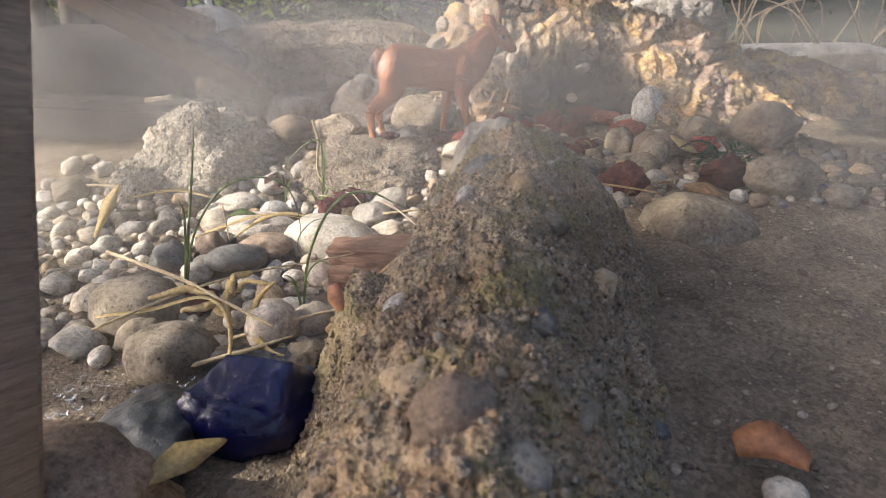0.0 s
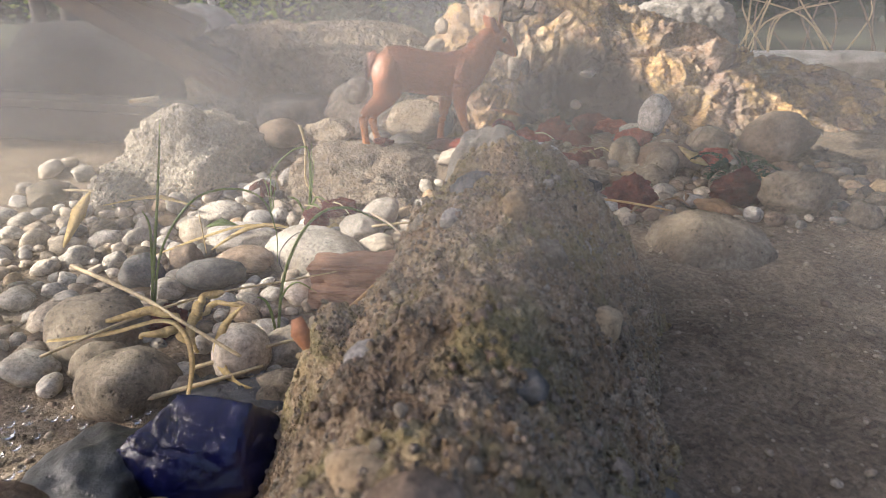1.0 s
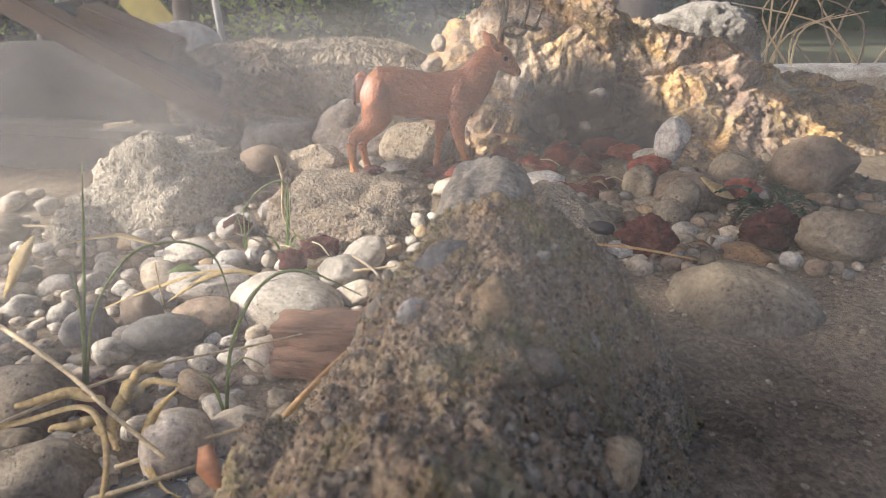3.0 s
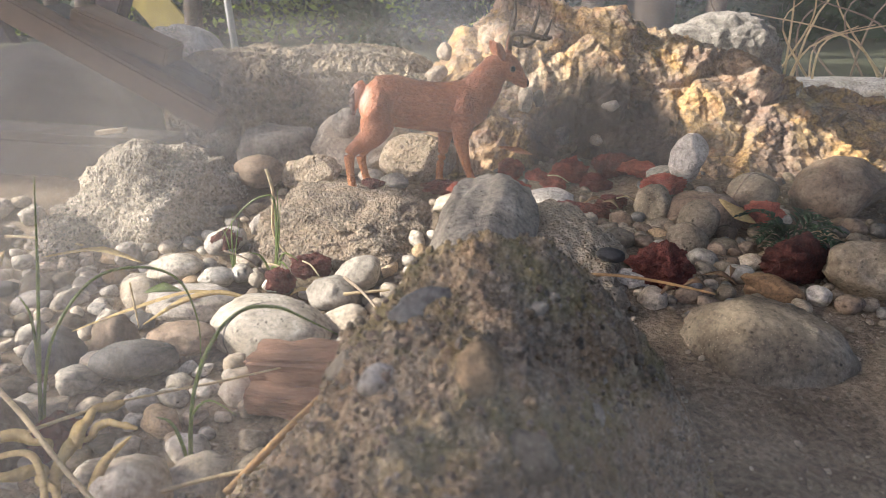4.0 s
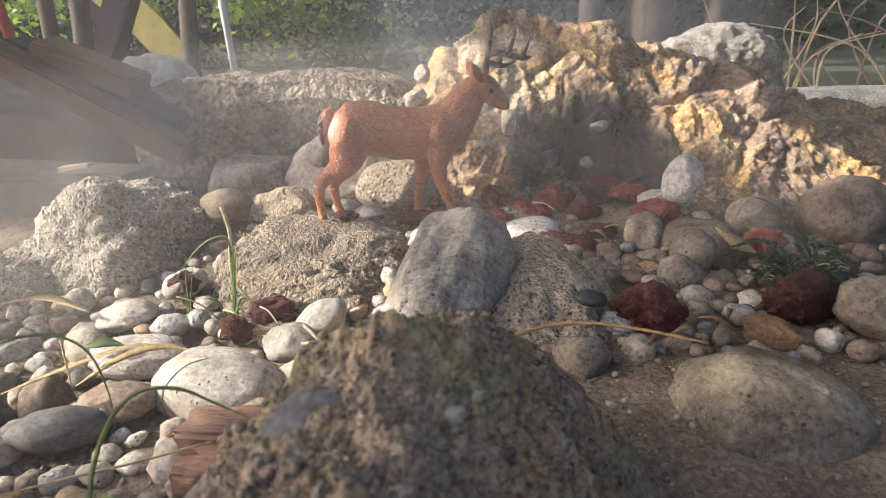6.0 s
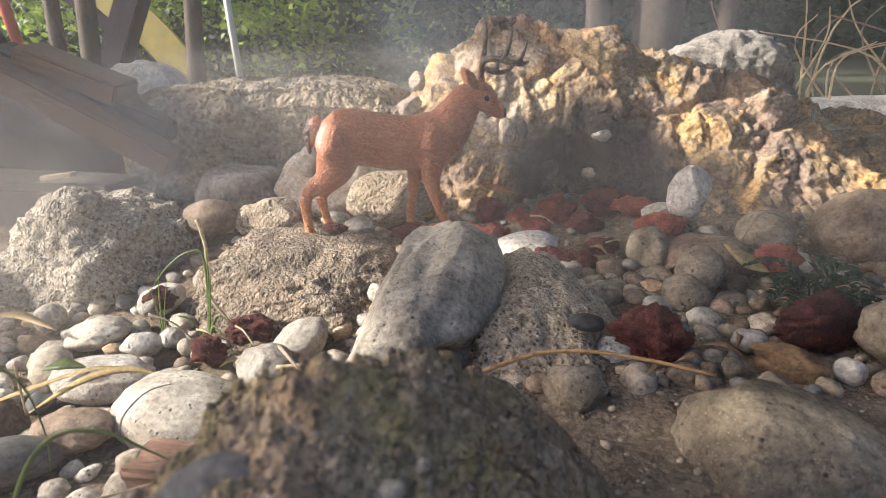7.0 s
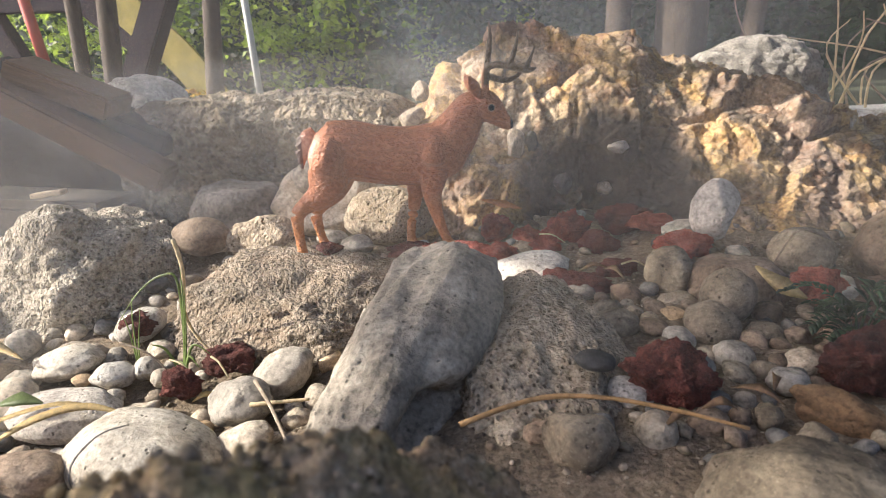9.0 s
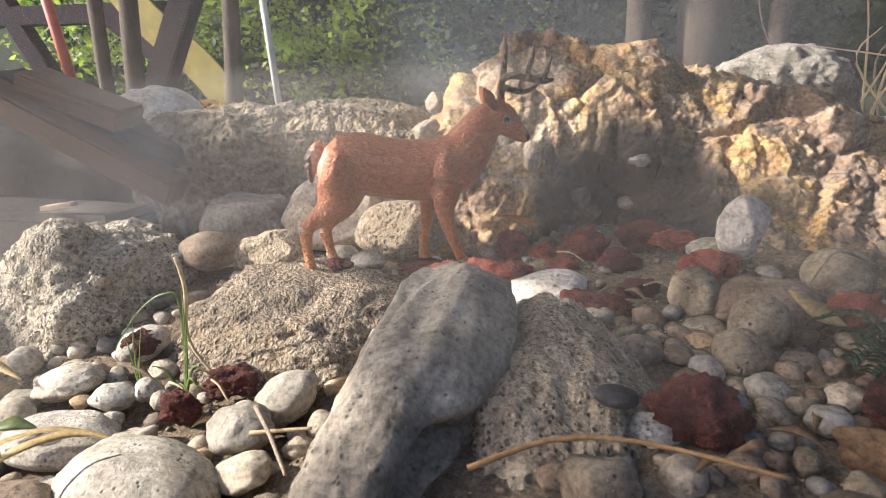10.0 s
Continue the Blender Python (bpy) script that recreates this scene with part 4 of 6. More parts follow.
# single pebbles that stand out
for i, (x, y, z, w, h, m, tilt, label) in enumerate((
    (-0.1517, 0.3654, -0.0075, 0.034, 0.0142, M_PALE, -12, "long pale pitted pebble before the porous rock"),
    (-0.1250, 0.3576, -0.0088, 0.018, 0.0105, M_WHITE, 4, "smooth white oval pebble"),
    (-0.1132, 0.3631, -0.0085, 0.0115, 0.0105, M_WHITE, 0, "round white speckled pebble"),
    (-0.1035, 0.3575, -0.0094, 0.0080, 0.0082, M_PALE, 20, "small rough cream pebble"),
    (-0.0924, 0.3527, -0.0098, 0.0125, 0.0075, M_WHITE, -14, "white pebble with dark specks"),
    (-0.1374, 0.3543, -0.0103, 0.0085, 0.0058, M_OCHRE, 0, "small pale ochre pebble"),
    (-0.1240, 0.3290, -0.0105, 0.044, 0.0150, M_BLUEGREY, 4, "flat grey blue stone with a cracked face"),
    (-0.0575, 0.3360, -0.0069, 0.026, 0.0170, M_GREY, -6, "oval grey pitted pebble"),
    (-0.0477, 0.3180, -0.0090, 0.023, 0.0115, M_TAN, -16, "long tan pebble by the grey stone"),
    (-0.0500, 0.3580, -0.0055, 0.028, 0.0180, M_GREY, -30, "flat grey stone leaning on the gritty rock"),
    (-0.0655, 0.3523, -0.0095, 0.0115, 0.0082, M_TAN, -25, "small tan pebble under the gritty rock"),
    (-0.1170, 0.3802, -0.0080, 0.0135, 0.0078, M_TAN, 10, "small brown pebble by the grass"),
    (-0.1844, 0.3779, -0.0060, 0.0140, 0.0140, M_GREY, 0, "round grey pebble before the porous rock"),
    (-0.1330, 0.3900, -0.0010, 0.0240, 0.0150, M_BLUEGREY, -15, "slaty grey stone with a cleft"),
    (0.0800, 0.3647, 0.0165, 0.0190, 0.0115, M_COBBLE, 4, "speckled grey brown cobble"),
    (0.1133, 0.3600, 0.0180, 0.0200, 0.0165, M_COBBLE, 24, "lumpy brown cobble"),
    (0.1150, 0.3405, 0.0160, 0.0135, 0.0100, M_GREY, 20, "greenish grey oval pebble"),
    (0.1045, 0.3745, 0.0150, 0.0120, 0.0070, M_OCHRE, 8, "yellowish brown pebble"),
    (0.0703, 0.3953, 0.0155, 0.0165, 0.0098, M_TAN, -14, "tan oval pebble by the tan rock"),
    (0.1011, 0.3540, 0.0155, 0.0120, 0.0085, M_GREY, 14, "pale grey angular pebble"),
    (0.0660, 0.3780, 0.0155, 0.0140, 0.0085, M_DARK, 6, "dark blue grey pebble"),
    (0.1322, 0.3600, 0.0155, 0.0140, 0.0080, M_COBBLE, 4, "flat brown pebble"),
    (0.1253, 0.3252, 0.0155, 0.0125, 0.0080, M_GREY, 8, "greenish grey pebble"),
    (0.1270, 0.4480, 0.0310, 0.0280, 0.0080, M_GREY, -6, "long flat grey stone under the red one"),
    (0.0773, 0.3165, 0.0145, 0.0150, 0.0090, M_BLUEGREY, 6, "speckled bluish pebble"),
    (0.1356, 0.3380, 0.0155, 0.0125, 0.0085, M_TAN, 0, "brown pebble among others"),
    (0.1450, 0.4300, 0.0240, 0.0120, 0.0070, M_PALE, 10, "small cream stone on the soil"),
    (0.1320, 0.4230, 0.0220, 0.0080, 0.0060, M_PALE, -10, "small rough cream stone"),
    (0.1082, 0.3890, 0.0160, 0.0150, 0.0085, M_COBBLE, -12, "brown grey pebble"),
    (0.0605, 0.2906, 0.0155, 0.0205, 0.0155, M_COBBLE, 0, "round dark grey cobble behind the stalk"),
    (0.0814, 0.2972, 0.0145, 0.0115, 0.0120, M_TAN, -28, "brown oval pebble leaning upright"),
    (0.0937, 0.2860, 0.0125, 0.0085, 0.0062, M_DARK, 0, "small dark pebble"),
    (0.1496, 0.3072, 0.0140, 0.0100, 0.0092, M_GREY, 0, "round greenish pebble"),
    (0.0640, 0.0930, 0.0140, 0.0110, 0.0090, M_TAN, 40, "tan oval pebble on the soil"),
)):
    label = label if len(label.split()) > 3 else label + " on the ground"
    stone("pebble", (x, y, z), (w, (w + h) / 2 * 1.05, h), m, label, (0, tilt, i * 23 % 30 - 15), 400 + i, "stone", "river pebbles", sub=4, lump=0.14, rough=0.02, cuts=i % 3)

# red lava stones
for i, (x, y, z, w, d, h, m, label) in enumerate((
    (0.020, 0.444, 0.019, 0.030, 0.018, 0.014, M_LAVA, "bright red porous lava stone by the deer's front hoof"),
    (0.032, 0.468, 0.024, 0.020, 0.018, 0.022, M_LAVA, "red porous lava stone under the deer's chin"),
    (0.049, 0.462, 0.021, 0.019, 0.016, 0.016, M_LAVA, "small red porous lava stone"),
    (0.069, 0.468, 0.024, 0.030, 0.022, 0.026, M_LAVA, "red porous lava stone at the boulder's foot"),
    (-0.012, 0.452, 0.017, 0.032, 0.018, 0.011, M_DARKLAVA, "dull red lava stone between the deer's legs"),
    (-0.058, 0.450, 0.018, 0.018, 0.014, 0.010, M_DARKLAVA, "dark red lava stone behind the hind hoof"),
    (0.120, 0.428, 0.028, 0.028, 0.018, 0.014, M_LAVA, "flat red lava stone leaning on a grey stone"),
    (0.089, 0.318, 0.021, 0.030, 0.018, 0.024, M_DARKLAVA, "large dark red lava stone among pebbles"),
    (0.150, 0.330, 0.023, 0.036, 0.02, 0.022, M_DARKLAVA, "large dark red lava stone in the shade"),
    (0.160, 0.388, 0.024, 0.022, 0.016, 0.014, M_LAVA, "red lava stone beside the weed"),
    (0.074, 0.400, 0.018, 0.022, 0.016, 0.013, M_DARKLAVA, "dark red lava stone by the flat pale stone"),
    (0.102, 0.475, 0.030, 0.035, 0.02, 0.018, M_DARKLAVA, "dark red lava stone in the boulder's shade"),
    (0.112, 0.462, 0.030, 0.026, 0.016, 0.012, M_LAVA, "flat red lava stone below the boulder"),
    (0.004, 0.432, 0.021, 0.026, 0.016, 0.013, M_LAVA, "bright red lava stone before the deer's front hooves"),
    (0.036, 0.438, 0.020, 0.020, 0.016, 0.014, M_LAVA, "bright red lava stone beside the flat pale stone"),
    (0.058, 0.448, 0.020, 0.018, 0.014, 0.013, M_LAVA, "small crumbly red lava stone on soil"),
    (0.086, 0.452, 0.021, 0.026, 0.018, 0.016, M_DARKLAVA, "dull red lava stone on dark soil"),
    (0.090, 0.425, 0.018, 0.020, 0.014, 0.010, M_DARKLAVA, "flat dull red lava stone on soil"),
    (0.064, 0.405, 0.017, 0.022, 0.016, 0.013, M_DARKLAVA, "red lava stone by the tan pebble"),
    (-0.086, 0.345, -0.004, 0.016, 0.012, 0.014, M_DARKLAVA, "small red lava stone among white pebbles"),
    (-0.077, 0.366, -0.004, 0.025, 0.02, 0.013, M_DARKLAVA, "dark red lava stone under the grass tuft"),
    (-0.130, 0.385, 0.001, 0.018, 0.014, 0.014, M_DARKLAVA, "dark red lava stone beside the porous rock"),
    (-0.123, 0.2307, -0.010, 0.019, 0.017, 0.016, M_DARKLAVA, "dull purple red lava stone behind straws"),
)):
    stone("lava_stone", (x, y, z), (w, d, h), m, label, (0, 0, i * 37 % 60 - 30), 60 + i, "stone", "red lava stones", sub=5, lump=0.3, rough=0.11, cuts=4, crag=0.08, freq=1.9)

# ---- blue glass, wet dark rock, wood ----
stone("glass_chunk", (-0.073, 0.149, -0.005), (0.043, 0.030, 0.032), M_GLASS, "chunk of dark cobalt blue glass with broken edges", (4, 6, -12), 86, "glass", sub=5, box=0.5, lump=0.05, rough=0.02, cuts=18, crag=0.12, freq=1.1)
stone("wet_rock", (-0.103, 0.142, -0.012), (0.042, 0.045, 0.026), M_WET, "dark wet rock beside the blue glass", (0, -8, 30), 82, "rock", sub=5, lump=0.2, rough=0.04, cuts=4)
stone("brown_rock", (-0.112, 0.100, -0.004), (0.07, 0.05, 0.05), M_BROWN, "brown flat-topped rock at the foot of the post", (0, 0, 10), 83, "rock", sub=5, box=0.8, lump=0.15, rough=0.03, cuts=4)


rng = random.Random(31)
drops = []
for _ in range(190):
    vs, fs = BALLS[2]
    r = rng.uniform(0.0005, 0.0017) * (1 + rng.random() ** 6)
    if rng.random() < 0.5:
        x, y = rng.uniform(-0.155, -0.105), rng.uniform(0.135, 0.192)
        z = ground_at(x, y) + 0.0018
    else:
        a, k = rng.uniform(0, 6.28), math.sqrt(rng.random())
        x, y = -0.074 + 0.027 * k * math.cos(a), 0.190 + 0.011 * k * math.sin(a)
        z = -0.0105 - 0.004 * k * k
    drops.append((vs * np.array((r, r, r * 0.75)) + np.array((x, y, z + r * 0.4)), fs))
tagged(new("water_drops", mesh_from("water_drops", *joined(drops), M_WATER)), "clear water drops on the wet grit", "water", kind="stuff")
stone("wet_bark", (-0.075, 0.191, -0.016), (0.06, 0.028, 0.012), M_WET, "flat dark wet piece of bark with drops", (0, 0, 12), 85, "bark", sub=4, lump=0.2, rough=0.05, cuts=3)


def board(name, size, m, material, label, category, wobble=0.0006, seed=0):
    me = block(size, min(size) * 0.12, wobble, seed)
    me.materials.append(material)
    ob = new(name, me)
    ob.matrix_basis = m
    return tagged(ob, label, category)


def beam_pose(a, b, roll=0.0):
    """The pose of a beam whose length (its own x) runs from a to b."""
    a, b = Vector(a), Vector(b)
    q = (b - a).to_track_quat("X", "Z")
    return Matrix.Translation((a + b) / 2) @ q.to_matrix().to_4x4() @ pose(0, 0, 0, roll)


board("wooden_post", (0.25, 0.02, 0.02), beam_pose((-0.1105, 0.083, 0.0), (-0.0895, 0.132, 0.22)), M_POST, "weathered grey brown wooden post", "post", 0.0008, 3)
# Dark lump added to darken the left background.
stone("charred_log", (-0.36, 0.60, 0.035), (0.26, 0.10, 0.13), M_SHADEFILL, "dark lump added to darken the place behind the porous rock", (0, 4, -6), 87, "log", sub=5, box=0.7, lump=0.15, rough=0.04, cuts=4)
board("sawn_board", (0.066, 0.03, 0.0145), beam_pose((-0.270, 0.505, 0.121), (-0.208, 0.512, 0.094), 6), M_BOARD, "short sawn weathered board with saw marks, leaning on the slab", "board", 0.0005, 4)
# Black board in place of the shaded gap between the two boards.
board("dark_board", (0.13, 0.03, 0.016), beam_pose((-0.305, 0.522, 0.122), (-0.185, 0.53, 0.068), 6), M_SHADEFILL, "near-black board added for the dark gap under the sawn one", "board", 0.0005, 7)
board("long_board", (0.21, 0.022, 0.0165), beam_pose((-0.345, 0.478, 0.152), (-0.186, 0.50, 0.055), 6), M_BOARD, "long weathered board leaning down against the slab", "board", 0.0005, 5)
# Smooth grey block, built as a plain beam shape.
board("timber_beam", (0.24, 0.05, 0.09), pose(-0.335, 0.515, -0.004, 0, 2, -4), M_PANEL, "grey block lying behind the porous rock", "beam", 0.0006, 6)

board("wood_chip", (0.02, 0.008, 0.003), pose(-0.252, 0.488, 0.0435, 0, -6, 8), M_WHITEWOOD, "short pale splinter of wood on the grey block", "wood", 0.0006, 12)
board("wood_chunk", (0.044, 0.016, 0.0135), pose(-0.048, 0.266, -0.0015, 6, -4, -6), M_CHUNK, "split chunk of reddish brown wood with long grain", "wood", 0.0016, 8)
board("wood_chunk", (0.030, 0.014, 0.009), pose(-0.054, 0.258, -0.0105, 4, 2, -3), M_CHUNK, "smaller split chunk of brown wood under another", "wood", 0.0014, 9)

# ---- the toy deer ----


def deer_mesh():
    s = 0.000156

    def p(cx, cy, y=0.0):
        return ((cx - 330) * s, y, (785 - cy) * s)

    shapes = []

    def limb(rows, width=0.8):
        pts = along([p(a, b, y) for a, b, y, r in rows], 4)
        rad = along([(r, 0, 0) for a, b, y, r in rows], 4)
        shapes.append(tube(pts, [v.x * s for v in rad], 14, [(width, 1.0)] * len(pts)))

    limb([(128, 425, 0, 20), (150, 430, 0, 72), (200, 435, 0, 108), (262, 425, 0, 103), (330, 438, 0, 100), (410, 450, 0, 100), (480, 452, 0, 100), (545, 445, 0, 102), (600, 425, 0, 86), (630, 400, 0, 40)], 0.78)
    limb([(560, 440, 0, 92), (610, 395, 0, 84), (655, 330, 0, 66), (685, 290, 0, 55), (700, 270, 0, 34)], 0.72)
    limb([(668, 280, 0, 30), (690, 290, 0, 47), (720, 295, 0, 52), (750, 318, 0, 44), (780, 345, 0, 30), (803, 360, 0, 22), (818, 362, 0, 12)], 0.85)
    for side, dx, dz in ((-1, 0, 0), (1, 6, -6)):
        y = side * 0.0085
        limb([(700, 262, y * 0.45, 10), (690, 248 + dz, y * 0.8, 24), (672 + dx, 225 + dz, y * 1.1, 22), (658 + dx, 200 + dz, y * 1.3, 5)], 0.35)
    near, far = -0.0082, 0.0082
    limb([(203, 362, near * 0.25, 24), (202, 390, near * 0.45, 58), (200, 430, near * 0.68, 80), (192, 500, near, 72), (160, 560, near, 50), (112, 592, near, 31), (80, 622, near, 25), (76, 670, near, 19), (80, 730, near, 17), (84, 765, near, 20), (92, 788, near, 25)], 0.72)
    limb([(216, 370, far * 0.25, 24), (216, 400, far * 0.45, 58), (215, 440, far * 0.68, 78), (212, 510, far, 66), (190, 570, far, 45), (150, 610, far, 30), (126, 645, far, 24), (130, 690, far, 18), (140, 735, far, 16), (148, 760, far, 19), (158, 775, far, 22)], 0.72)
    limb([(552, 375, near * 0.3, 22), (550, 402, near * 0.5, 46), (545, 440, near * 0.72, 62), (535, 520, near, 48), (530, 575, near, 34), (538, 625, near, 25), (553, 680, near, 19), (570, 725, near, 17), (582, 752, near, 19), (594, 768, near, 23)], 0.75)
    limb([(506, 385, far * 0.3, 22), (504, 412, far * 0.5, 46), (500, 450, far * 0.72, 60), (486, 540, far, 42), (478, 600, far, 28), (470, 650, far, 21), (460, 700, far, 17), (456, 745, far, 17), (460, 778, far, 21)], 0.75)
    limb([(150, 355, 0, 16), (125, 372, 0, 20), (106, 410, 0, 22), (103, 450, 0, 15), (102, 482, 0, 5)], 0.6)
    for side, lift in ((-1, 0), (1, 0)):
        o = 0.003 * side

        def q(cx, cy, spread):
            return p(cx, cy, o + spread * side)

        def horn(rows):
            pts = along([q(a, b, w) for a, b, w, r in rows], 5)
            rad = along([(r, 0, 0) for a, b, w, r in rows], 5)
            shapes.append(tube(pts, [v.x * s * 1.3 for v in rad], 8))

        k = 0 if side < 0 else 1
        horn([(724, 262, 0, 10), (718, 215, 0.002, 10), (722, 180, 0.005, 9), (748, 168, 0.009, 9), (795, 178, 0.013, 9), (840, 188, 0.014, 8), (872, 182 - 20 * k, 0.012, 4)] if not k else [(728, 262, 0, 10), (730, 225, 0.002, 10), (745, 205, 0.005, 9), (780, 214, 0.009, 9), (815, 220, 0.011, 8), (850, 208, 0.011, 7), (872, 185, 0.01, 4)])
        if not k:
            horn([(720, 195, 0.003, 9), (728, 130, 0.005, 8), (732, 80, 0.005, 6), (730, 36, 0.004, 3)])
            horn([(782, 176, 0.012, 8), (796, 140, 0.013, 7), (806, 105, 0.013, 5), (812, 66, 0.012, 3)])
            horn([(832, 186, 0.014, 7), (846, 160, 0.014, 6), (856, 140, 0.013, 4), (866, 118, 0.012, 3)])
        else:
            horn([(733, 220, 0.003, 8), (742, 150, 0.004, 6), (748, 82, 0.004, 3)])
            horn([(800, 218, 0.01, 7), (808, 180, 0.011, 5), (822, 150, 0.011, 3)])
    return joined(shapes)


def build_deer():
    v, f = deer_mesh()
    ob = new("deer_figurine", mesh_from("deer_figurine", v, f, M_DEER))
    melt = ob.modifiers.new("melt", "REMESH")
    melt.mode = "VOXEL"
    melt.voxel_size = 0.00062
    melt.use_smooth_shade = True
    soft = ob.modifiers.new("soft", "SMOOTH")
    soft.factor, soft.iterations = 0.5, 4
    ob.matrix_basis = pose(-0.033, 0.457, 0.0152, 0, 0, 13)
    return tagged(ob, "moulded brown toy stag with dark antlers, standing on stones", "figurine")


DEER = build_deer()

# ---- grass, straws, leaves ----


def plant(name, at, blades, material, label, category, widths=(1.0, 1.0, 0.8, 0.15), partname="blade"):
    base = new(name)
    base.matrix_basis = pose(*at)
    tagged(base, label, category)
    for pts, w in blades:
        n = len(pts)
        ws = [w * float(np.interp(i / (n - 1), np.linspace(0, 1, len(widths)), widths)) for i in range(n)]
        v, f = strip([Vector(p) - Vector(at) for p in pts], ws, 0.3, (0.2, -1, 0.3))
        part(partname, mesh_from(partname, v, f, material), base)
    return base


plant("grass_tuft", (-0.134, 0.238, -0.014), (
    ([(-0.134, 0.238, -0.014), (-0.128, 0.238, 0.0125), (-0.1206, 0.238, 0.044), (-0.114, 0.238, 0.075)], 0.0013),
    ([(-0.134, 0.239, -0.014), (-0.1292, 0.239, 0.0125), (-0.1265, 0.238, 0.030), (-0.1278, 0.237, 0.037)], 0.0012),
    ([(-0.133, 0.238, -0.014), (-0.126, 0.242, 0.0172), (-0.1123, 0.247, 0.0374), (-0.0972, 0.25, 0.0424), (-0.0839, 0.25, 0.0386), (-0.0789, 0.249, 0.0245), (-0.0796, 0.248, 0.0096)], 0.0010),
), M_GRASS, "thin tuft of tall green grass blades in the pebbles", "grass")
plant("grass_tuft", (-0.0747, 0.2236, -0.014), (
    ([(-0.0747, 0.2236, -0.014), (-0.0702, 0.2236, 0.0124), (-0.0619, 0.2236, 0.0316), (-0.0524, 0.2236, 0.0418), (-0.0421, 0.2236, 0.0434), (-0.0333, 0.2236, 0.0396), (-0.0253, 0.2236, 0.0354)], 0.0012),
    ([(-0.0747, 0.2236, -0.014), (-0.0755, 0.222, 0.0), (-0.077, 0.221, 0.006), (-0.08, 0.22, 0.008)], 0.0012),
    ([(-0.0747, 0.2236, -0.012), (-0.071, 0.222, 0.006), (-0.064, 0.221, 0.014), (-0.056, 0.22, 0.010)], 0.0008),
), M_GRASS, "single arching green grass blade with a dry sheath", "grass")
plant("grass_tuft", (-0.0957, 0.362, -0.012), (
    ([(-0.0957, 0.362, -0.012), (-0.0911, 0.362, 0.0158), (-0.0892, 0.362, 0.0383)], 0.0013),
    ([(-0.0952, 0.362, -0.012), (-0.0905, 0.361, 0.012), (-0.0875, 0.360, 0.032)], 0.0009),
    ([(-0.0944, 0.362, -0.010), (-0.0911, 0.362, 0.0301), (-0.097, 0.361, 0.0346), (-0.1081, 0.36, 0.0273), (-0.1198, 0.358, 0.0123)], 0.0011),
    ([(-0.095, 0.361, -0.012), (-0.089, 0.361, 0.004), (-0.081, 0.36, 0.001)], 0.0014),
    ([(-0.095, 0.361, -0.012), (-0.1, 0.36, 0.002), (-0.106, 0.359, 0.005)], 0.0014),
    ([(-0.095, 0.361, -0.012), (-0.09, 0.359, 0.0), (-0.085, 0.357, -0.004)], 0.0014),
    ([(-0.096, 0.361, -0.012), (-0.094, 0.358, -0.002), (-0.088, 0.355, -0.004)], 0.0013),
), M_GRASS, "green grass tuft at the foot of the gritty rock", "grass")
plant("grass_tuft", (-0.119, 0.366, -0.012), (
    ([(-0.119, 0.366, -0.012), (-0.1175, 0.366, 0.012), (-0.1155, 0.366, 0.024)], 0.0008),
    ([(-0.119, 0.366, -0.012), (-0.120, 0.366, 0.008), (-0.1225, 0.366, 0.016)], 0.0007),
    ([(-0.119, 0.366, -0.012), (-0.116, 0.366, 0.005), (-0.1125, 0.366, 0.02)], 0.0007),
), M_GRASS, "few thin grass blades beside the porous rock", "grass")


def stem(name, points, r, material, label, category):
    pts = along(points, 5)
    n = len(pts)
    v, f = tube(pts, [r * (1 - 0.45 * i / n) * (1 + 0.2 * noise.noise(Vector((i * 0.9, r * 900, 0)))) for i in range(n)], 7)
    ob = new(name, mesh_from(name, v, f, material))
    return tagged(ob, label, category)


def leaf(name, points, width, material, label, category="leaf", up=(0, 0, 1), shape=(0.1, 1.0, 0.9, 0.05)):
    n = len(points)
    ws = [width * float(np.interp(i / (n - 1), np.linspace(0, 1, len(shape)), shape)) for i in range(n)]
    v, f = strip(points, ws, 0.35, up)
    ob = new(name, mesh_from(name, v, f, material))
    return tagged(ob, label, category)


stem("dry_grass_stalk", [(0.030, 0.285, 0.0225), (0.0483, 0.294, 0.025), (0.0645, 0.2957, 0.0255), (0.0828, 0.2937, 0.024), (0.1015, 0.290, 0.0215)], 0.0008, M_NEEDLE, "long thin tan dry stem lying across pebbles", "stem")
stem("dry_straw", [(-0.179, 0.26, 0.002), (-0.1308, 0.2275, 0.004), (-0.1002, 0.205, 0.003), (-0.0765, 0.1892, 0.001)], 0.0010, M_STRAW, "pale dry straw lying over grey stones", "straw")
stem("dry_straw", [(-0.146, 0.188, 0.0), (-0.1242, 0.2105, 0.003), (-0.1019, 0.2319, 0.003), (-0.072, 0.249, 0.002), (-0.0507, 0.2633, 0.001)], 0.0006, M_STRAW, "long thin dry straw crossing the pebbles", "straw")
stem("dry_straw", [(-0.0963, 0.195, -0.008), (-0.0659, 0.2091, -0.005), (-0.038, 0.2207, -0.004), (-0.028, 0.228, 0.004)], 0.0008, M_STRAW, "dry straw at the edge of the conglomerate rock", "straw")
stem("dry_straw", [(-0.108, 0.182, -0.012), (-0.085, 0.190, -0.009), (-0.072, 0.197, -0.008)], 0.001, M_STRAW, "short broken straw by the wet patch", "straw")
stem("dry_straw", [(-0.29, 0.395, -0.004), (-0.25, 0.39, -0.002), (-0.215, 0.385, -0.004)], 0.001, M_STRAW, "pale straw in front of the porous rock", "straw")
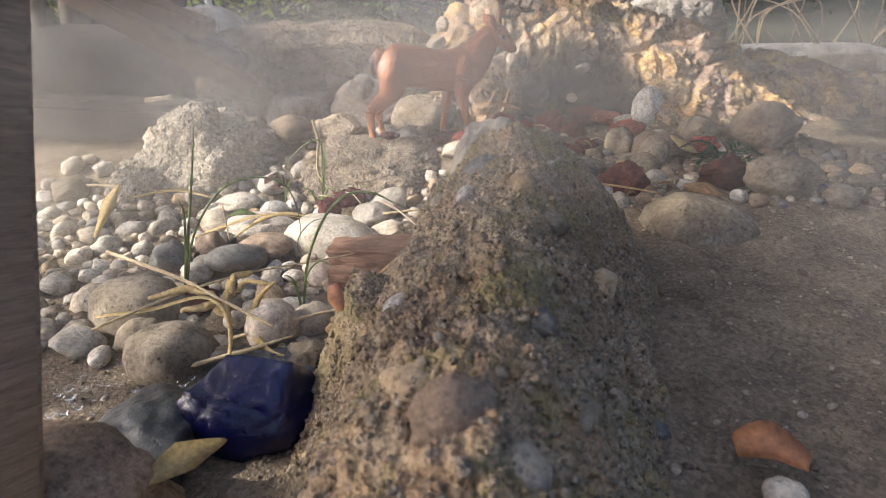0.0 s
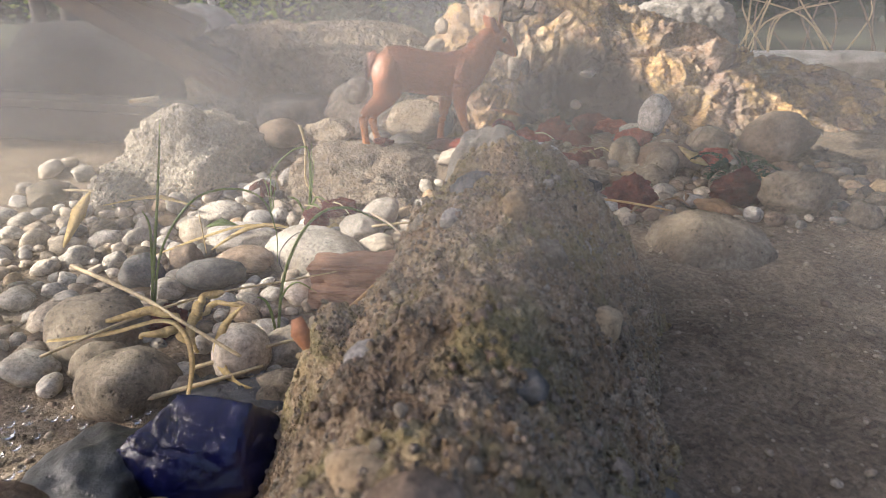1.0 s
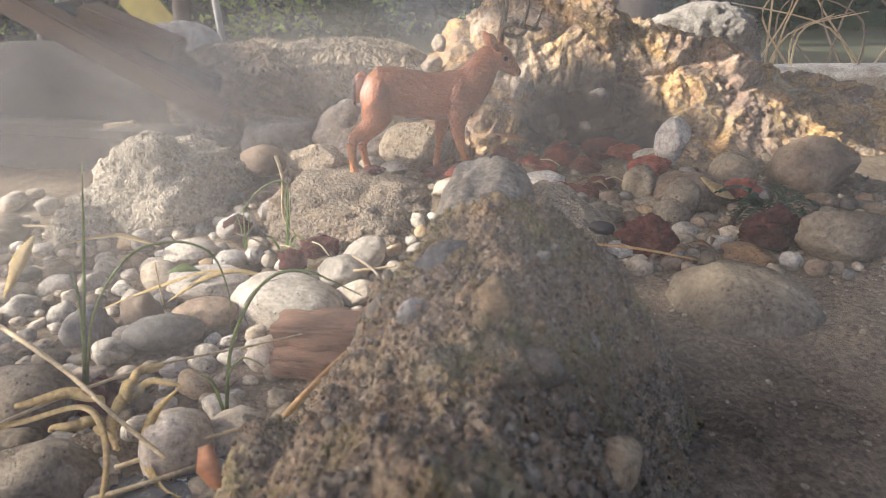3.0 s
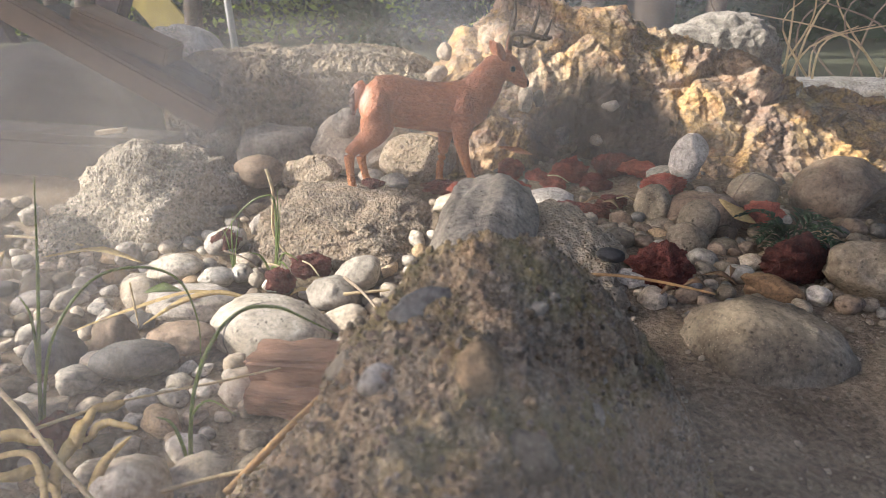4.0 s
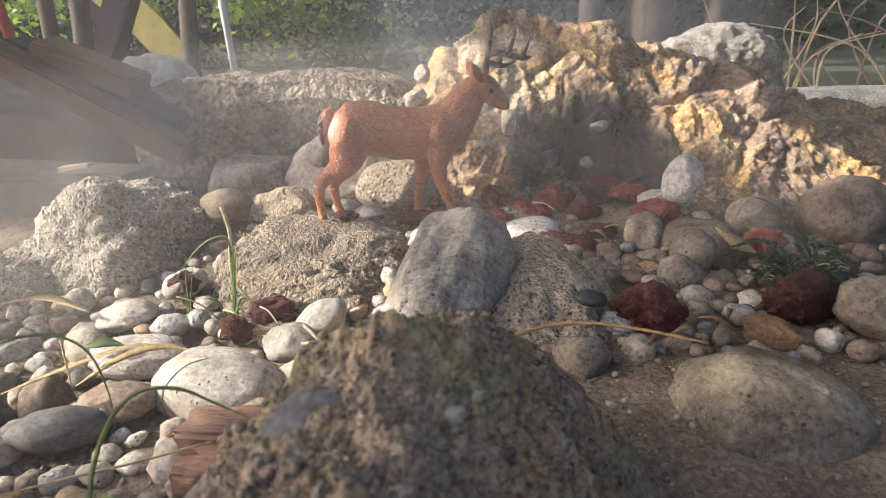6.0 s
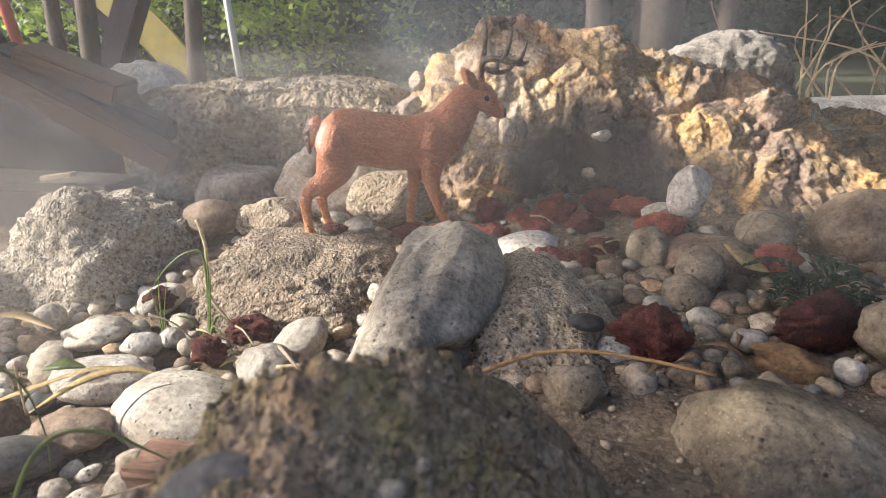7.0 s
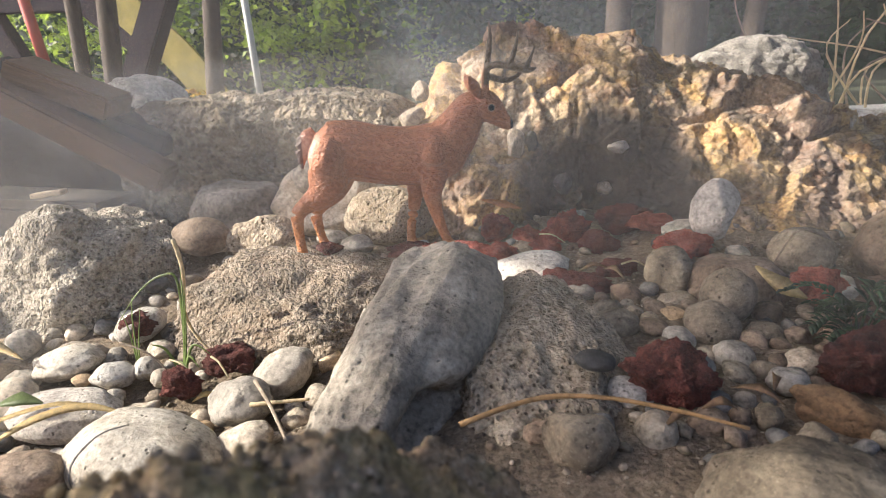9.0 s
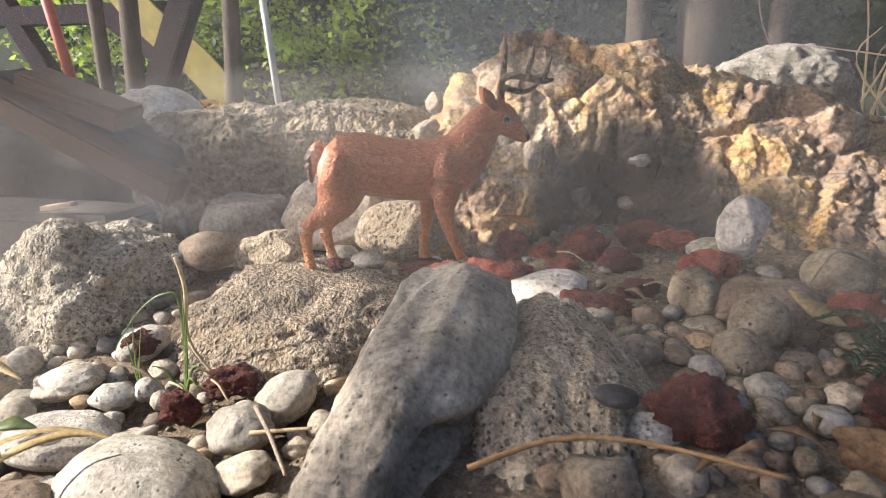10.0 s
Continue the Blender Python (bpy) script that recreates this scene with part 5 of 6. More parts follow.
stem("dry_twig", [(-0.0987, 0.375, 0.0456), (-0.096, 0.374, 0.0323), (-0.0972, 0.373, 0.0097), (-0.0841, 0.370, -0.007)], 0.0010, M_STRAW, "bent pale dry twig standing in the grass", "twig")
stem("dry_twig", [(-0.119, 0.358, 0.006), (-0.108, 0.358, 0.002), (-0.1, 0.358, -0.006)], 0.0005, M_TWIG, "thin dry twig leaning on pebbles", "twig")
stem("dry_twig", [(-0.0515, 0.338, 0.002), (-0.040, 0.324, 0.001), (-0.029, 0.310, -0.003)], 0.0009, M_TWIG, "short grey twig by the grey stone", "twig")
stem("dry_twig", [(-0.0505, 0.330, -0.003), (-0.040, 0.331, -0.002), (-0.029, 0.332, -0.001)], 0.0009, M_STRAW, "short pale twig beside the grey stone", "twig")
leaf("curled_leaf", [(-0.080, 0.208, 0.011), (-0.087, 0.204, 0.004), (-0.088, 0.198, -0.005), (-0.080, 0.19, -0.010), (-0.072, 0.186, -0.010)], 0.0038, M_DRYLEAF, "curled yellow dry leaf round a grey pebble", up=(0, -1, 0.2))
leaf("curled_leaf", [(-0.150, 0.198, 0.0), (-0.1294, 0.2021, 0.001), (-0.112, 0.2069, 0.004), (-0.099, 0.1974, 0.005), (-0.092, 0.186, -0.001), (-0.092, 0.176, -0.012)], 0.0028, M_DRYLEAF, "long curled yellow dry leaf", up=(0, -0.3, 1), shape=(0.5, 1, 0.6, 0.7, 0.4))
leaf("yellow_leaf", [(-0.158, 0.29, -0.006), (-0.138, 0.305, -0.002), (-0.118, 0.32, 0.0), (-0.096, 0.322, -0.003)], 0.0038, M_DRYLEAF, "long yellow dry leaf on the pebbles")
leaf("yellow_leaf", [(-0.130, 0.297, -0.005), (-0.117, 0.309, 0.001), (-0.104, 0.3175, 0.0015), (-0.088, 0.3185, -0.002)], 0.0032, M_DRYLEAF, "folded yellow dry leaf by the pitted pebble", up=(0.2, -0.6, 1))
leaf("green_leaf", [(-0.140, 0.318, 0.0), (-0.132, 0.3195, 0.0015), (-0.124, 0.321, 0.0)], 0.007, M_GRASS, "small pale green leaf lying on pebbles", up=(0.1, -0.4, 1))
leaf("yellow_leaf", [(-0.225, 0.365, -0.004), (-0.19, 0.362, 0.002), (-0.16, 0.352, 0.0)], 0.008, M_DRYLEAF, "pale yellow dry leaf among pebbles")
leaf("yellow_leaf", [(-0.21, 0.30, -0.006), (-0.2, 0.305, 0.012), (-0.195, 0.31, 0.022)], 0.008, M_DRYLEAF, "upright pale dry leaf among pebbles", up=(0, -1, 0))
leaf("pale_leaf", [(0.136, 0.386, 0.032), (0.144, 0.38, 0.026), (0.153, 0.378, 0.022)], 0.008, M_DRYLEAF, "pale yellow dry leaf beside a red stone", up=(0, -1, 0.8))
leaf("brown_leaf", [(-0.0445, 0.154, 0.036), (-0.043, 0.1515, 0.033), (-0.0415, 0.150, 0.029)], 0.0055, M_REDLEAF, "small crumpled reddish brown leaf on the rock's edge", up=(0, -1, 0.3), shape=(0.5, 1, 0.9, 0.3))
leaf("brown_leaf", [(0.058, 0.106, 0.017), (0.064, 0.104, 0.020), (0.072, 0.1, 0.017)], 0.010, M_REDLEAF, "dry reddish brown leaf on the soil", up=(0, -0.6, 1), shape=(0.5, 1, 0.9, 0.4))
leaf("brown_leaf", [(-0.071, 0.124, 0.003), (-0.0775, 0.113, 0.006), (-0.088, 0.104, 0.004)], 0.010, M_DRYLEAF, "dry yellow leaf under the blue glass", up=(0, -0.6, 1))
leaf("brown_leaf", [(0.024, 0.475, 0.040), (0.036, 0.472, 0.038), (0.046, 0.47, 0.036)], 0.006, M_REDLEAF, "dry brown leaf on the lava stones", up=(0, -0.8, 1))


def crumpled(points, width, seed, label):
    """A dry leaf twisted along its length: a strip with wandering line, width and turn."""
    r = random.Random(seed)
    pts = [q + Vector((r.uniform(-1, 1), r.uniform(-1, 1), r.uniform(0, 1.2))) * 0.0011 for q in along(points, 3)]
    n = len(pts)
    ws = [width * (0.25 + math.sin(math.pi * (0.1 + 0.85 * i / (n - 1)))) * r.uniform(0.65, 1.25) for i in range(n)]
    v, f = strip(pts, [0.75 * k for k in ws], 0.3, (r.uniform(-0.4, 0.4), -0.8, 0.7))
    return tagged(new("curled_leaf", mesh_from("curled_leaf", v, f, M_DRYLEAF)), label, "leaf")


crumpled([(-0.0969, 0.2312, 0.003), (-0.1028, 0.2259, 0.004), (-0.1021, 0.2143, 0.003), (-0.0986, 0.2031, 0.002), (-0.0948, 0.1956, -0.003)], 0.0042, 1, "crumpled yellow dry leaf draped over pebbles")
crumpled([(-0.116, 0.1965, 0.002), (-0.1073, 0.1999, 0.003), (-0.1016, 0.2008, 0.002), (-0.0952, 0.1962, -0.002)], 0.0036, 2, "short curled yellow dry leaf on a rounded stone")
crumpled([(-0.0997, 0.2145, 0.002), (-0.0954, 0.2198, 0.004), (-0.0864, 0.2192, 0.003)], 0.003, 3, "thin curled dry leaf beside the oval pebble")
crumpled([(-0.1323, 0.2080, 0.003), (-0.1159, 0.2133, 0.004), (-0.1078, 0.2114, 0.001)], 0.0034, 4, "pale curled dry leaf among straws")
for k, (x, y, turn, ln) in enumerate(((0.087, 0.298, 40, 0.012), (0.111, 0.311, -30, 0.014), (0.118, 0.318, 70, 0.011), (0.099, 0.304, 10, 0.010), (0.078, 0.412, 25, 0.016), (0.086, 0.408, -50, 0.012), (-0.075, 0.344, 30, 0.012), (-0.083, 0.35, -35, 0.011), (-0.068, 0.34, 80, 0.010), (0.125, 0.44, 15, 0.014))):
    c, d = math.cos(radians(turn)) * ln / 2, math.sin(radians(turn)) * ln / 2
    z = ground_z(x, y) + 0.006
    leaf("dry_leaf_scrap", [(x - c, y - d, z), (x, y - 0.001, z + 0.0025), (x + c, y + d, z - 0.001)], 0.003, M_SCRAP if k < 6 else M_DRYLEAF, "curled scrap of dry brown leaf among pebbles" if k < 6 else "pale scrap of dry leaf among pebbles", up=(0.3 * math.sin(k), -0.6, 1))
for a, b in (((0.09, 0.412, 0.024), (0.102, 0.418, 0.021)), ((0.055, 0.455, 0.026), (0.068, 0.449, 0.023)), ((-0.094, 0.352, 0.002), (-0.082, 0.347, -0.002)), ((-0.076, 0.352, 0.004), (-0.066, 0.345, -0.001)), ((0.1, 0.262, 0.012), (0.112, 0.266, 0.012)), ((-0.136, 0.303, 0.012), (-0.134, 0.3, -0.008))):
    a, b = Vector(a), Vector(b)
    stem("dry_twig", [a, (a + b) / 2 + Vector((0, 0, 0.002)), b], 0.0005, M_STRAW, "thin broken dry twig lying among pebbles", "twig")
stem("dry_root", [(0.146, 0.405, 0.016), (0.15, 0.402, 0.03), (0.157, 0.402, 0.042), (0.168, 0.405, 0.039), (0.178, 0.41, 0.034)], 0.0006, M_TWIG, "thin curled dry root round a pebble", "root")

stem("dry_root", [(-0.058, 0.198, -0.006), (-0.0415, 0.2338, 0.001), (-0.031, 0.249, 0.006)], 0.0014, M_NEEDLE, "tan root lying along the conglomerate rock", "root")

# green weed in the shade
WEED = new("green_weed")
WEED.matrix_basis = pose(0.158, 0.352, 0.013)
tagged(WEED, "dark green weed with cut leaves among shaded pebbles", "weed")
rng = random.Random(5)
for i in range(15):
    a = i * 2.4
    r = rng.uniform(0.008, 0.02)
    h = rng.uniform(0.007, 0.02)
    c, d = math.cos(a), math.sin(a)
    line = along([(0, 0, 0), (c * r * 0.45, d * r * 0.45, h * 0.8), (c * r, d * r, h), (c * r * 1.45, d * r * 1.45, h * 0.8)], 4)
    shapes = [strip(line, [0.0009 * (1.2 - k / len(line)) for k in range(len(line))], 0.2)]
    for k in range(4, len(line)):
        p, q = Vector(line[k - 1]), Vector(line[k])
        ahead = (q - p).normalized()
        beside = ahead.cross(Vector((0, 0, 1))).normalized()
        for side in (-1, 1):
            ln = 0.0065 * (1.15 - 0.6 * k / len(line)) * rng.uniform(0.7, 1.2)
            tip = q + (beside * side * 0.8 + ahead * 0.6) * ln + Vector((0, 0, rng.uniform(-0.001, 0.001)))
            shapes.append(strip([q, (q + tip) / 2 + Vector((0, 0, 0.0006)), tip], (0.0006, 0.0026, 0.0002), 0.2))
    part("leaf", mesh_from("leaf", *joined(shapes), M_WEED), WEED)

# ---- the garden behind ----


def tree(name, base, top, r, label, lean=0.0, seed=0):
    pts = along([base, (Vector(base) + Vector(top)) / 2 + Vector((lean, 0, 0)), top], 8)
    n = len(pts)
    v, f = tube(pts, [r * (1.15 - 0.35 * i / n) * (1 + 0.1 * noise.noise(Vector((i * 0.7, seed, 0)))) for i in range(n)], 14)
    ob = new(name)
    ob.matrix_basis = pose(0, 0, 0)
    tagged(ob, label, "tree")
    part("trunk", mesh_from("trunk", v, f, M_BARK), ob)
    rng = random.Random(seed)
    limbs = []
    for k in range(4):
        s = pts[int(n * (0.6 + 0.1 * k))]
        d = Vector((rng.uniform(-1, 1), rng.uniform(-0.6, 1), rng.uniform(0.3, 0.9)))
        limbs.append(tube(along([s, s + d * 0.25, s + d * 0.5 + Vector((0, 0, 0.1))], 4), [r * 0.45 * (1 - 0.08 * j) for j in range(9)], 8))
    v, f = joined(limbs)
    part("limb", mesh_from("limb", v, f, M_BARK), ob)
    return ob


def leaf_cloud(box, count, size, seed, gap=0.0, grain=3.0):
    """Many small folded leaves in a box, thinned by noise into clumps with gaps."""
    rng = random.Random(seed)
    verts, faces = [], []
    (x0, x1), (y0, y1), (z0, z1) = box
    made = 0
    while made < count:
        p = Vector((rng.uniform(x0, x1), rng.uniform(y0, y1), rng.uniform(z0, z1)))
        if noise.noise(p * grain + Vector((seed, 0, 0))) < gap:
            if rng.random() < 0.9:
                continue
        far = sum(abs((v - (a + b) / 2) / ((b - a) / 2)) ** 4 for v, (a, b) in zip(p, box))
        if far > 0.9 + 0.9 * noise.noise(p * grain * 0.8 + Vector((0, seed, 5))):
            if rng.random() < 0.95:
                continue
        made += 1
        d = Vector((rng.gauss(0, 1), rng.gauss(0, 1), rng.gauss(0, 0.7))).normalized()
        s = d.cross(Vector((rng.gauss(0, 1), rng.gauss(0, 1), rng.gauss(0, 1)))).normalized()
        up = d.cross(s)
        ln, w = size * rng.uniform(0.7, 1.4), size * rng.uniform(0.25, 0.4)
        b = len(verts)
        verts += [p - d * ln / 2, p - s * w + up * w * 0.4, p + d * ln / 2, p + s * w + up * w * 0.4]
        faces += [(b, b + 1, b + 2), (b, b + 2, b + 3)]
    return verts, faces


for i, (bx, by, tx, r, label) in enumerate((
    (-1.09, 1.62, -1.06, 0.017, "slim grey brown tree trunk at the edge of the garden"),
    (-1.00, 1.60, -0.90, 0.021, "grey tree trunk beside the play frame"),
    (-0.70, 1.55, -0.60, 0.019, "slim leaning tree trunk"),
    (0.235, 1.42, 0.21, 0.022, "young tree trunk in the shade behind the boulder"),
    (0.36, 1.44, 0.33, 0.045, "stout tree trunk behind the boulder"),
    (0.47, 1.42, 0.56, 0.018, "thin leaning tree trunk in the shade"),
)):
    tree("tree", (bx, by, -0.02), (tx, by, 1.3), r, label, 0.01, i)

hedge = new("hedge", mesh_from("hedge", *leaf_cloud(((-2.9, 3.4), (2.9, 3.9), (0.0, 1.7)), 22000, 0.06, 41, -0.05, 2.4), M_SHADELEAVES))
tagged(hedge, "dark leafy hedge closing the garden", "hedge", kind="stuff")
bush = new("bush", mesh_from("bush", *leaf_cloud(((-2.4, -0.35), (2.4, 2.9), (0.05, 1.2)), 9000, 0.034, 42, 0.14, 5.5), M_LEAVES))
tagged(bush, "sunlit green bushes with gaps between leaves", "bush", kind="stuff")
thin_bush = new("bush", mesh_from("bush", *leaf_cloud(((-0.45, 0.15), (2.5, 3.0), (0.05, 1.1)), 2600, 0.026, 48, 0.18, 4.0), M_LEAVES))
tagged(thin_bush, "thin green bush in the shade behind the slab", "bush", kind="stuff")
# Dark leaf mass added as a stand-in for dark things under the frame.
low_dark_mass = new("bush", mesh_from("bush", *leaf_cloud(((-2.1, -0.95), (2.45, 2.6), (0.0, 0.24)), 2600, 0.04, 51, -0.3, 4.0), M_SHADELEAVES))
tagged(low_dark_mass, "dark leaf mass added for the dark things under the play frame", "bush", kind="stuff")
# Leaf mass added to darken the view behind the boulder, shade in its colour.
conifer = new("conifer", mesh_from("conifer", *leaf_cloud(((-0.5, 0.9), (1.9, 2.3), (0.0, 1.1)), 9000, 0.034, 50, 0.02, 5.0), M_SHADELEAVES))
tagged(conifer, "dark leaf mass added to darken the view behind the boulder", "bush", kind="stuff")
wall = new("wall_north", block((14, 0.2, 3.0), 0.01))
wall.data.materials.append(M_SHADELEAVES)
wall.matrix_basis = pose(0, 4.4, 1.4)
tagged(wall, "dark overgrown wall behind the hedge", "wall", kind="structure")

# an unseen tree added beside the path, its crown placed to shade the stones
SHADE = tree("unseen_shade_tree", (-2.0, -1.0, -0.02), (-1.75, -0.7, 1.25), 0.05, "unseen tree added so that its crown shades half of the stones", 0.02, 17)


def crown(count, seed):
    """Unseen leaves placed in the way of the sun: thick towards the shaded side, thin and full of gaps elsewhere."""
    rng = random.Random(seed)
    verts, faces = [], []
    while count:
        x, y = rng.uniform(-0.9, 0.75), rng.uniform(-0.35, 1.3)
        edge = -0.12 if y < 0.18 else -0.085 if y < 0.25 else 0.045
        thick = 0.1 + 1.0 * step(edge, edge + 0.04, x - 0.06 * step(0.38, 0.46, y))
        if y < 0.2 and x > 0.1:
            thick = 1.0
        if y > 0.425:
            thick = 0.14 + 0.22 * step(0.0, 0.1, x) * (1 - step(0.2, 0.26, x))
        if 0.43 < y < 0.525 and 0.055 < x < 0.2:
            thick = 1.1
        if y > 0.5 and x < 0:
            thick = 0.4
        if 0.49 < y < 0.565 and -0.2 < x < -0.07:
            thick = 0.7
        if y > 0.8 or (x < -0.26 and y > 0.46):
            thick = 1.2
        if 0.27 < y < 0.4 and 0.0 < x < 0.12:
            if rng.random() > 0.68:
                continue
        elif y < 0.27 and x > -0.3:
            if rng.random() > (0.72 if x > -0.03 else 0.32):
                continue
        elif noise.noise(Vector((x * 13, y * 13, seed))) * 0.75 + 0.5 > thick:
            continue
        p = Vector((x, y, 0.02)) + SUN * rng.uniform(1.25, 1.7)
        d = Vector((rng.gauss(0, 1), rng.gauss(0, 1), rng.gauss(0, 0.7))).normalized()
        s = d.cross(Vector((rng.gauss(0, 1), rng.gauss(0, 1), rng.gauss(0, 1)))).normalized()
        ln, w = 0.032 * rng.uniform(0.7, 1.3), 0.0125 * rng.uniform(0.7, 1.3)
        b = len(verts)
        verts += [p - d * ln / 2, p - s * w, p + d * ln / 2, p + s * w]
        faces += [(b, b + 1, b + 2), (b, b + 2, b + 3)]
        count -= 1
    return verts, faces


part("crown", mesh_from("crown", *crown(20000, 3), M_SHADELEAVES), SHADE)
# Two unseen leaf clouds added to keep sky light off the right side.
near_sky_block = new("overhead_leaves", mesh_from("overhead_leaves", *leaf_cloud(((0.35, 1.5), (0.15, 0.7), (0.42, 0.9)), 2500, 0.055, 46, -0.15, 2.5), M_SHADELEAVES))
tagged(near_sky_block, "unseen leaves added to block sky light on the right", "leaves", kind="stuff")
low_sky_block = new("overhead_leaves", mesh_from("overhead_leaves", *leaf_cloud(((0.0, 1.1), (0.24, 0.58), (0.2, 0.46)), 24000, 0.055, 47, -0.2, 3.0), M_SHADELEAVES))
tagged(low_sky_block, "unseen leaves added low over the pebbles to block sky light", "leaves", kind="stuff")
# Unseen leaf mass behind the camera, added to cut the sky light.
back_sky_block = new("bush", mesh_from("bush", *leaf_cloud(((-0.9, 1.4), (-1.3, -0.5), (0.0, 0.6)), 2200, 0.06, 49, -0.1, 2.5), M_SHADELEAVES))
tagged(back_sky_block, "unseen leaf mass added behind the camera to block sky light", "bush", kind="stuff")
# Leaf crowns above the view, added to darken the ground and hedge behind.
canopy = new("canopy", mesh_from("canopy", *leaf_cloud(((-2.6, 2.6), (1.0, 3.6), (1.25, 1.9)), 9000, 0.07, 44, -0.1, 2.0), M_LEAVES))
tagged(canopy, "unseen leaf crowns added overhead to shade the background", "leaves", kind="stuff")

verts, faces = [], []
chute = along([(-1.62, 2.2, 0.86), (-1.42, 2.2, 0.56), (-1.27, 2.2, 0.36), (-1.1, 2.2, 0.2), (-0.98, 2.2, 0.04)], 6)
for i, p in enumerate(chute):
    t = (chute[min(i + 1, len(chute) - 1)] - chute[max(i - 1, 0)]).normalized()
    n = Vector((-t.z, 0, t.x)) * 0.055
    verts += [p - n + Vector((0, -0.1, 0)), p + n + Vector((0, -0.1, 0)), p + n + Vector((0, -0.085, 0)), p - n * 0.6 + Vector((0, -0.085, 0)), p - n * 0.6 + Vector((0, 0.1, 0)), p - n + Vector((0, 0.1, 0))]
    if i:
        for a in range(6):
            b = (a + 1) % 6
            faces.append((6 * i - 6 + a, 6 * i - 6 + b, 6 * i + b, 6 * i + a))
slide = new("slide", mesh_from("slide", verts, faces, M_YELLOW, False))
tagged(slide, "faded yellow plastic garden slide among trees", "slide")
frame_thing = new("play_frame")
tagged(frame_thing, "dark purple wooden play frame behind the trees", "play frame")
for a, b in (((-2.2, 2.3, 0.42), (-1.3, 2.3, 0.40)), ((-1.12, 1.8, 0.0), (-0.87, 1.8, 0.47)), ((-1.75, 2.3, 0.0), (-2.05, 2.3, 0.6)), ((-1.55, 2.3, 0.4), (-1.3, 2.3, 0.2))):
    a, b = Vector(a), Vector(b)
    me = block(((b - a).length, 0.06, 0.07), 0.004, 0.001)
    me.materials.append(M_PURPLE)
    part("beam", me, frame_thing, beam_pose(a, b))
v, f = tube([(-0.775, 2.0, 0.0), (-0.79, 2.0, 0.3), (-0.815, 2.0, 0.7)], (0.011, 0.011, 0.011), 12)
tagged(new("white_pole", mesh_from("white_pole", v, f, M_WHITEPOLE)), "thin white metal pole in the garden", "pole")
v, f = tube([(-1.42, 1.9, 0.16), (-1.44, 1.9, 0.3), (-1.48, 1.9, 0.6)], (0.016, 0.016, 0.016), 12)
tagged(new("red_pole", mesh_from("red_pole", v, f, M_REDPAINT)), "thin red painted pole of the play frame", "pole")
flowers = new("flower_bed", mesh_from("flower_bed", *leaf_cloud(((-0.86, -0.74), (1.6, 1.7), (0.03, 0.09)), 120, 0.02, 7), M_FLOWER))
tagged(flowers, "small bed of yellow and red flowers", "flowers", kind="stuff")
dry = new("dry_branches")
tagged(dry, "tangle of pale dry branches behind the boulders", "branches")
rng = random.Random(9)
for i in range(26):
    s = Vector((rng.uniform(0.36, 0.62), rng.uniform(0.8, 1.0), 0.03))
    d = Vector((rng.uniform(-0.12, 0.12), rng.uniform(-0.05, 0.05), rng.uniform(0.1, 0.22)))
    v, f = tube(along([s, s + d * 0.6 + Vector((rng.uniform(-0.03, 0.03), 0, 0)), s + d + Vector((rng.uniform(-0.08, 0.08), 0, -0.02))], 5), [0.0016 * (1 - 0.06 * j) for j in range(11)], 6)
    part("branch", mesh_from("branch", v, f, M_STRAW if i % 2 else M_TWIG), dry)

# ---- smoke ----


def smoke(at, size, turn, thick, scale, seed, label, tone=(0.95, 0.91, 0.83)):
    """One thin, folded veil of drifting smoke."""
    nx, nz = 40, 24
    verts, faces, uvs = [], [], []
    for j in range(nz + 1):
        for i in range(nx + 1):
            u, w = i / nx, j / nz
            x, z = (u - 0.5) * size[0], (w - 0.5) * size[1]
            y = 0.006 * noise.noise(Vector((x * 9, z * 9, seed))) + 0.006 * math.sin(u * 4 + seed)
            verts.append((x, y, z))
            uvs.append((u, w))
    for j in range(nz):
        for i in range(nx):
            a = j * (nx + 1) + i
            faces.append((a, a + 1, a + nx + 2, a + nx + 1))
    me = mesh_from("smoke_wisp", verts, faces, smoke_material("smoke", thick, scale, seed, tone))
    layer = me.uv_layers.new(name="UVMap")
    for loop in me.loops:
        layer.data[loop.index].uv = uvs[loop.vertex_index]
    ob = new("smoke_wisp", me)
    ob.matrix_basis = pose(*at, *turn)
    return tagged(ob, label, "smoke", "drifting smoke", "stuff")


smoke((0.075, 0.050, 0.1025), (0.23, 0.022), (0, 0, 0), 0.15, 9, 9, "thin smoke curling up from the conglomerate rock")
smoke((0.05, 0.088, 0.1025), (0.30, 0.024), (0, 0, 0), 0.12, 9, 13, "thin smoke lying over the conglomerate rock")
smoke((-0.148, 0.125, 0.095), (0.335, 0.15), (0, 0, 0), 0.24, 7, 1, "thin grey smoke drifting past the wooden post")
smoke((0.2, 0.055, 0.052), (0.27, 0.085), (0, 0, 0), 0.22, 9, 14, "low thin smoke drifting over bare soil")
smoke((0.22, 0.100, 0.085), (0.38, 0.15), (0, 0, 0), 0.24, 7, 7, "low thin smoke creeping over the soil")
smoke((-0.150, 0.165, 0.100), (0.38, 0.13), (0, 0, 0), 0.24, 6, 4, "thin grey smoke drifting past the conglomerate rock")
smoke((0.245, 0.160, 0.090), (0.38, 0.15), (0, 0, 0), 0.24, 7, 5, "thin smoke over the flank of the conglomerate rock")
smoke((0.05, 0.262, 0.100), (0.32, 0.11), (0, 0, 0), 0.16, 8, 8, "faint smoke behind the conglomerate rock")
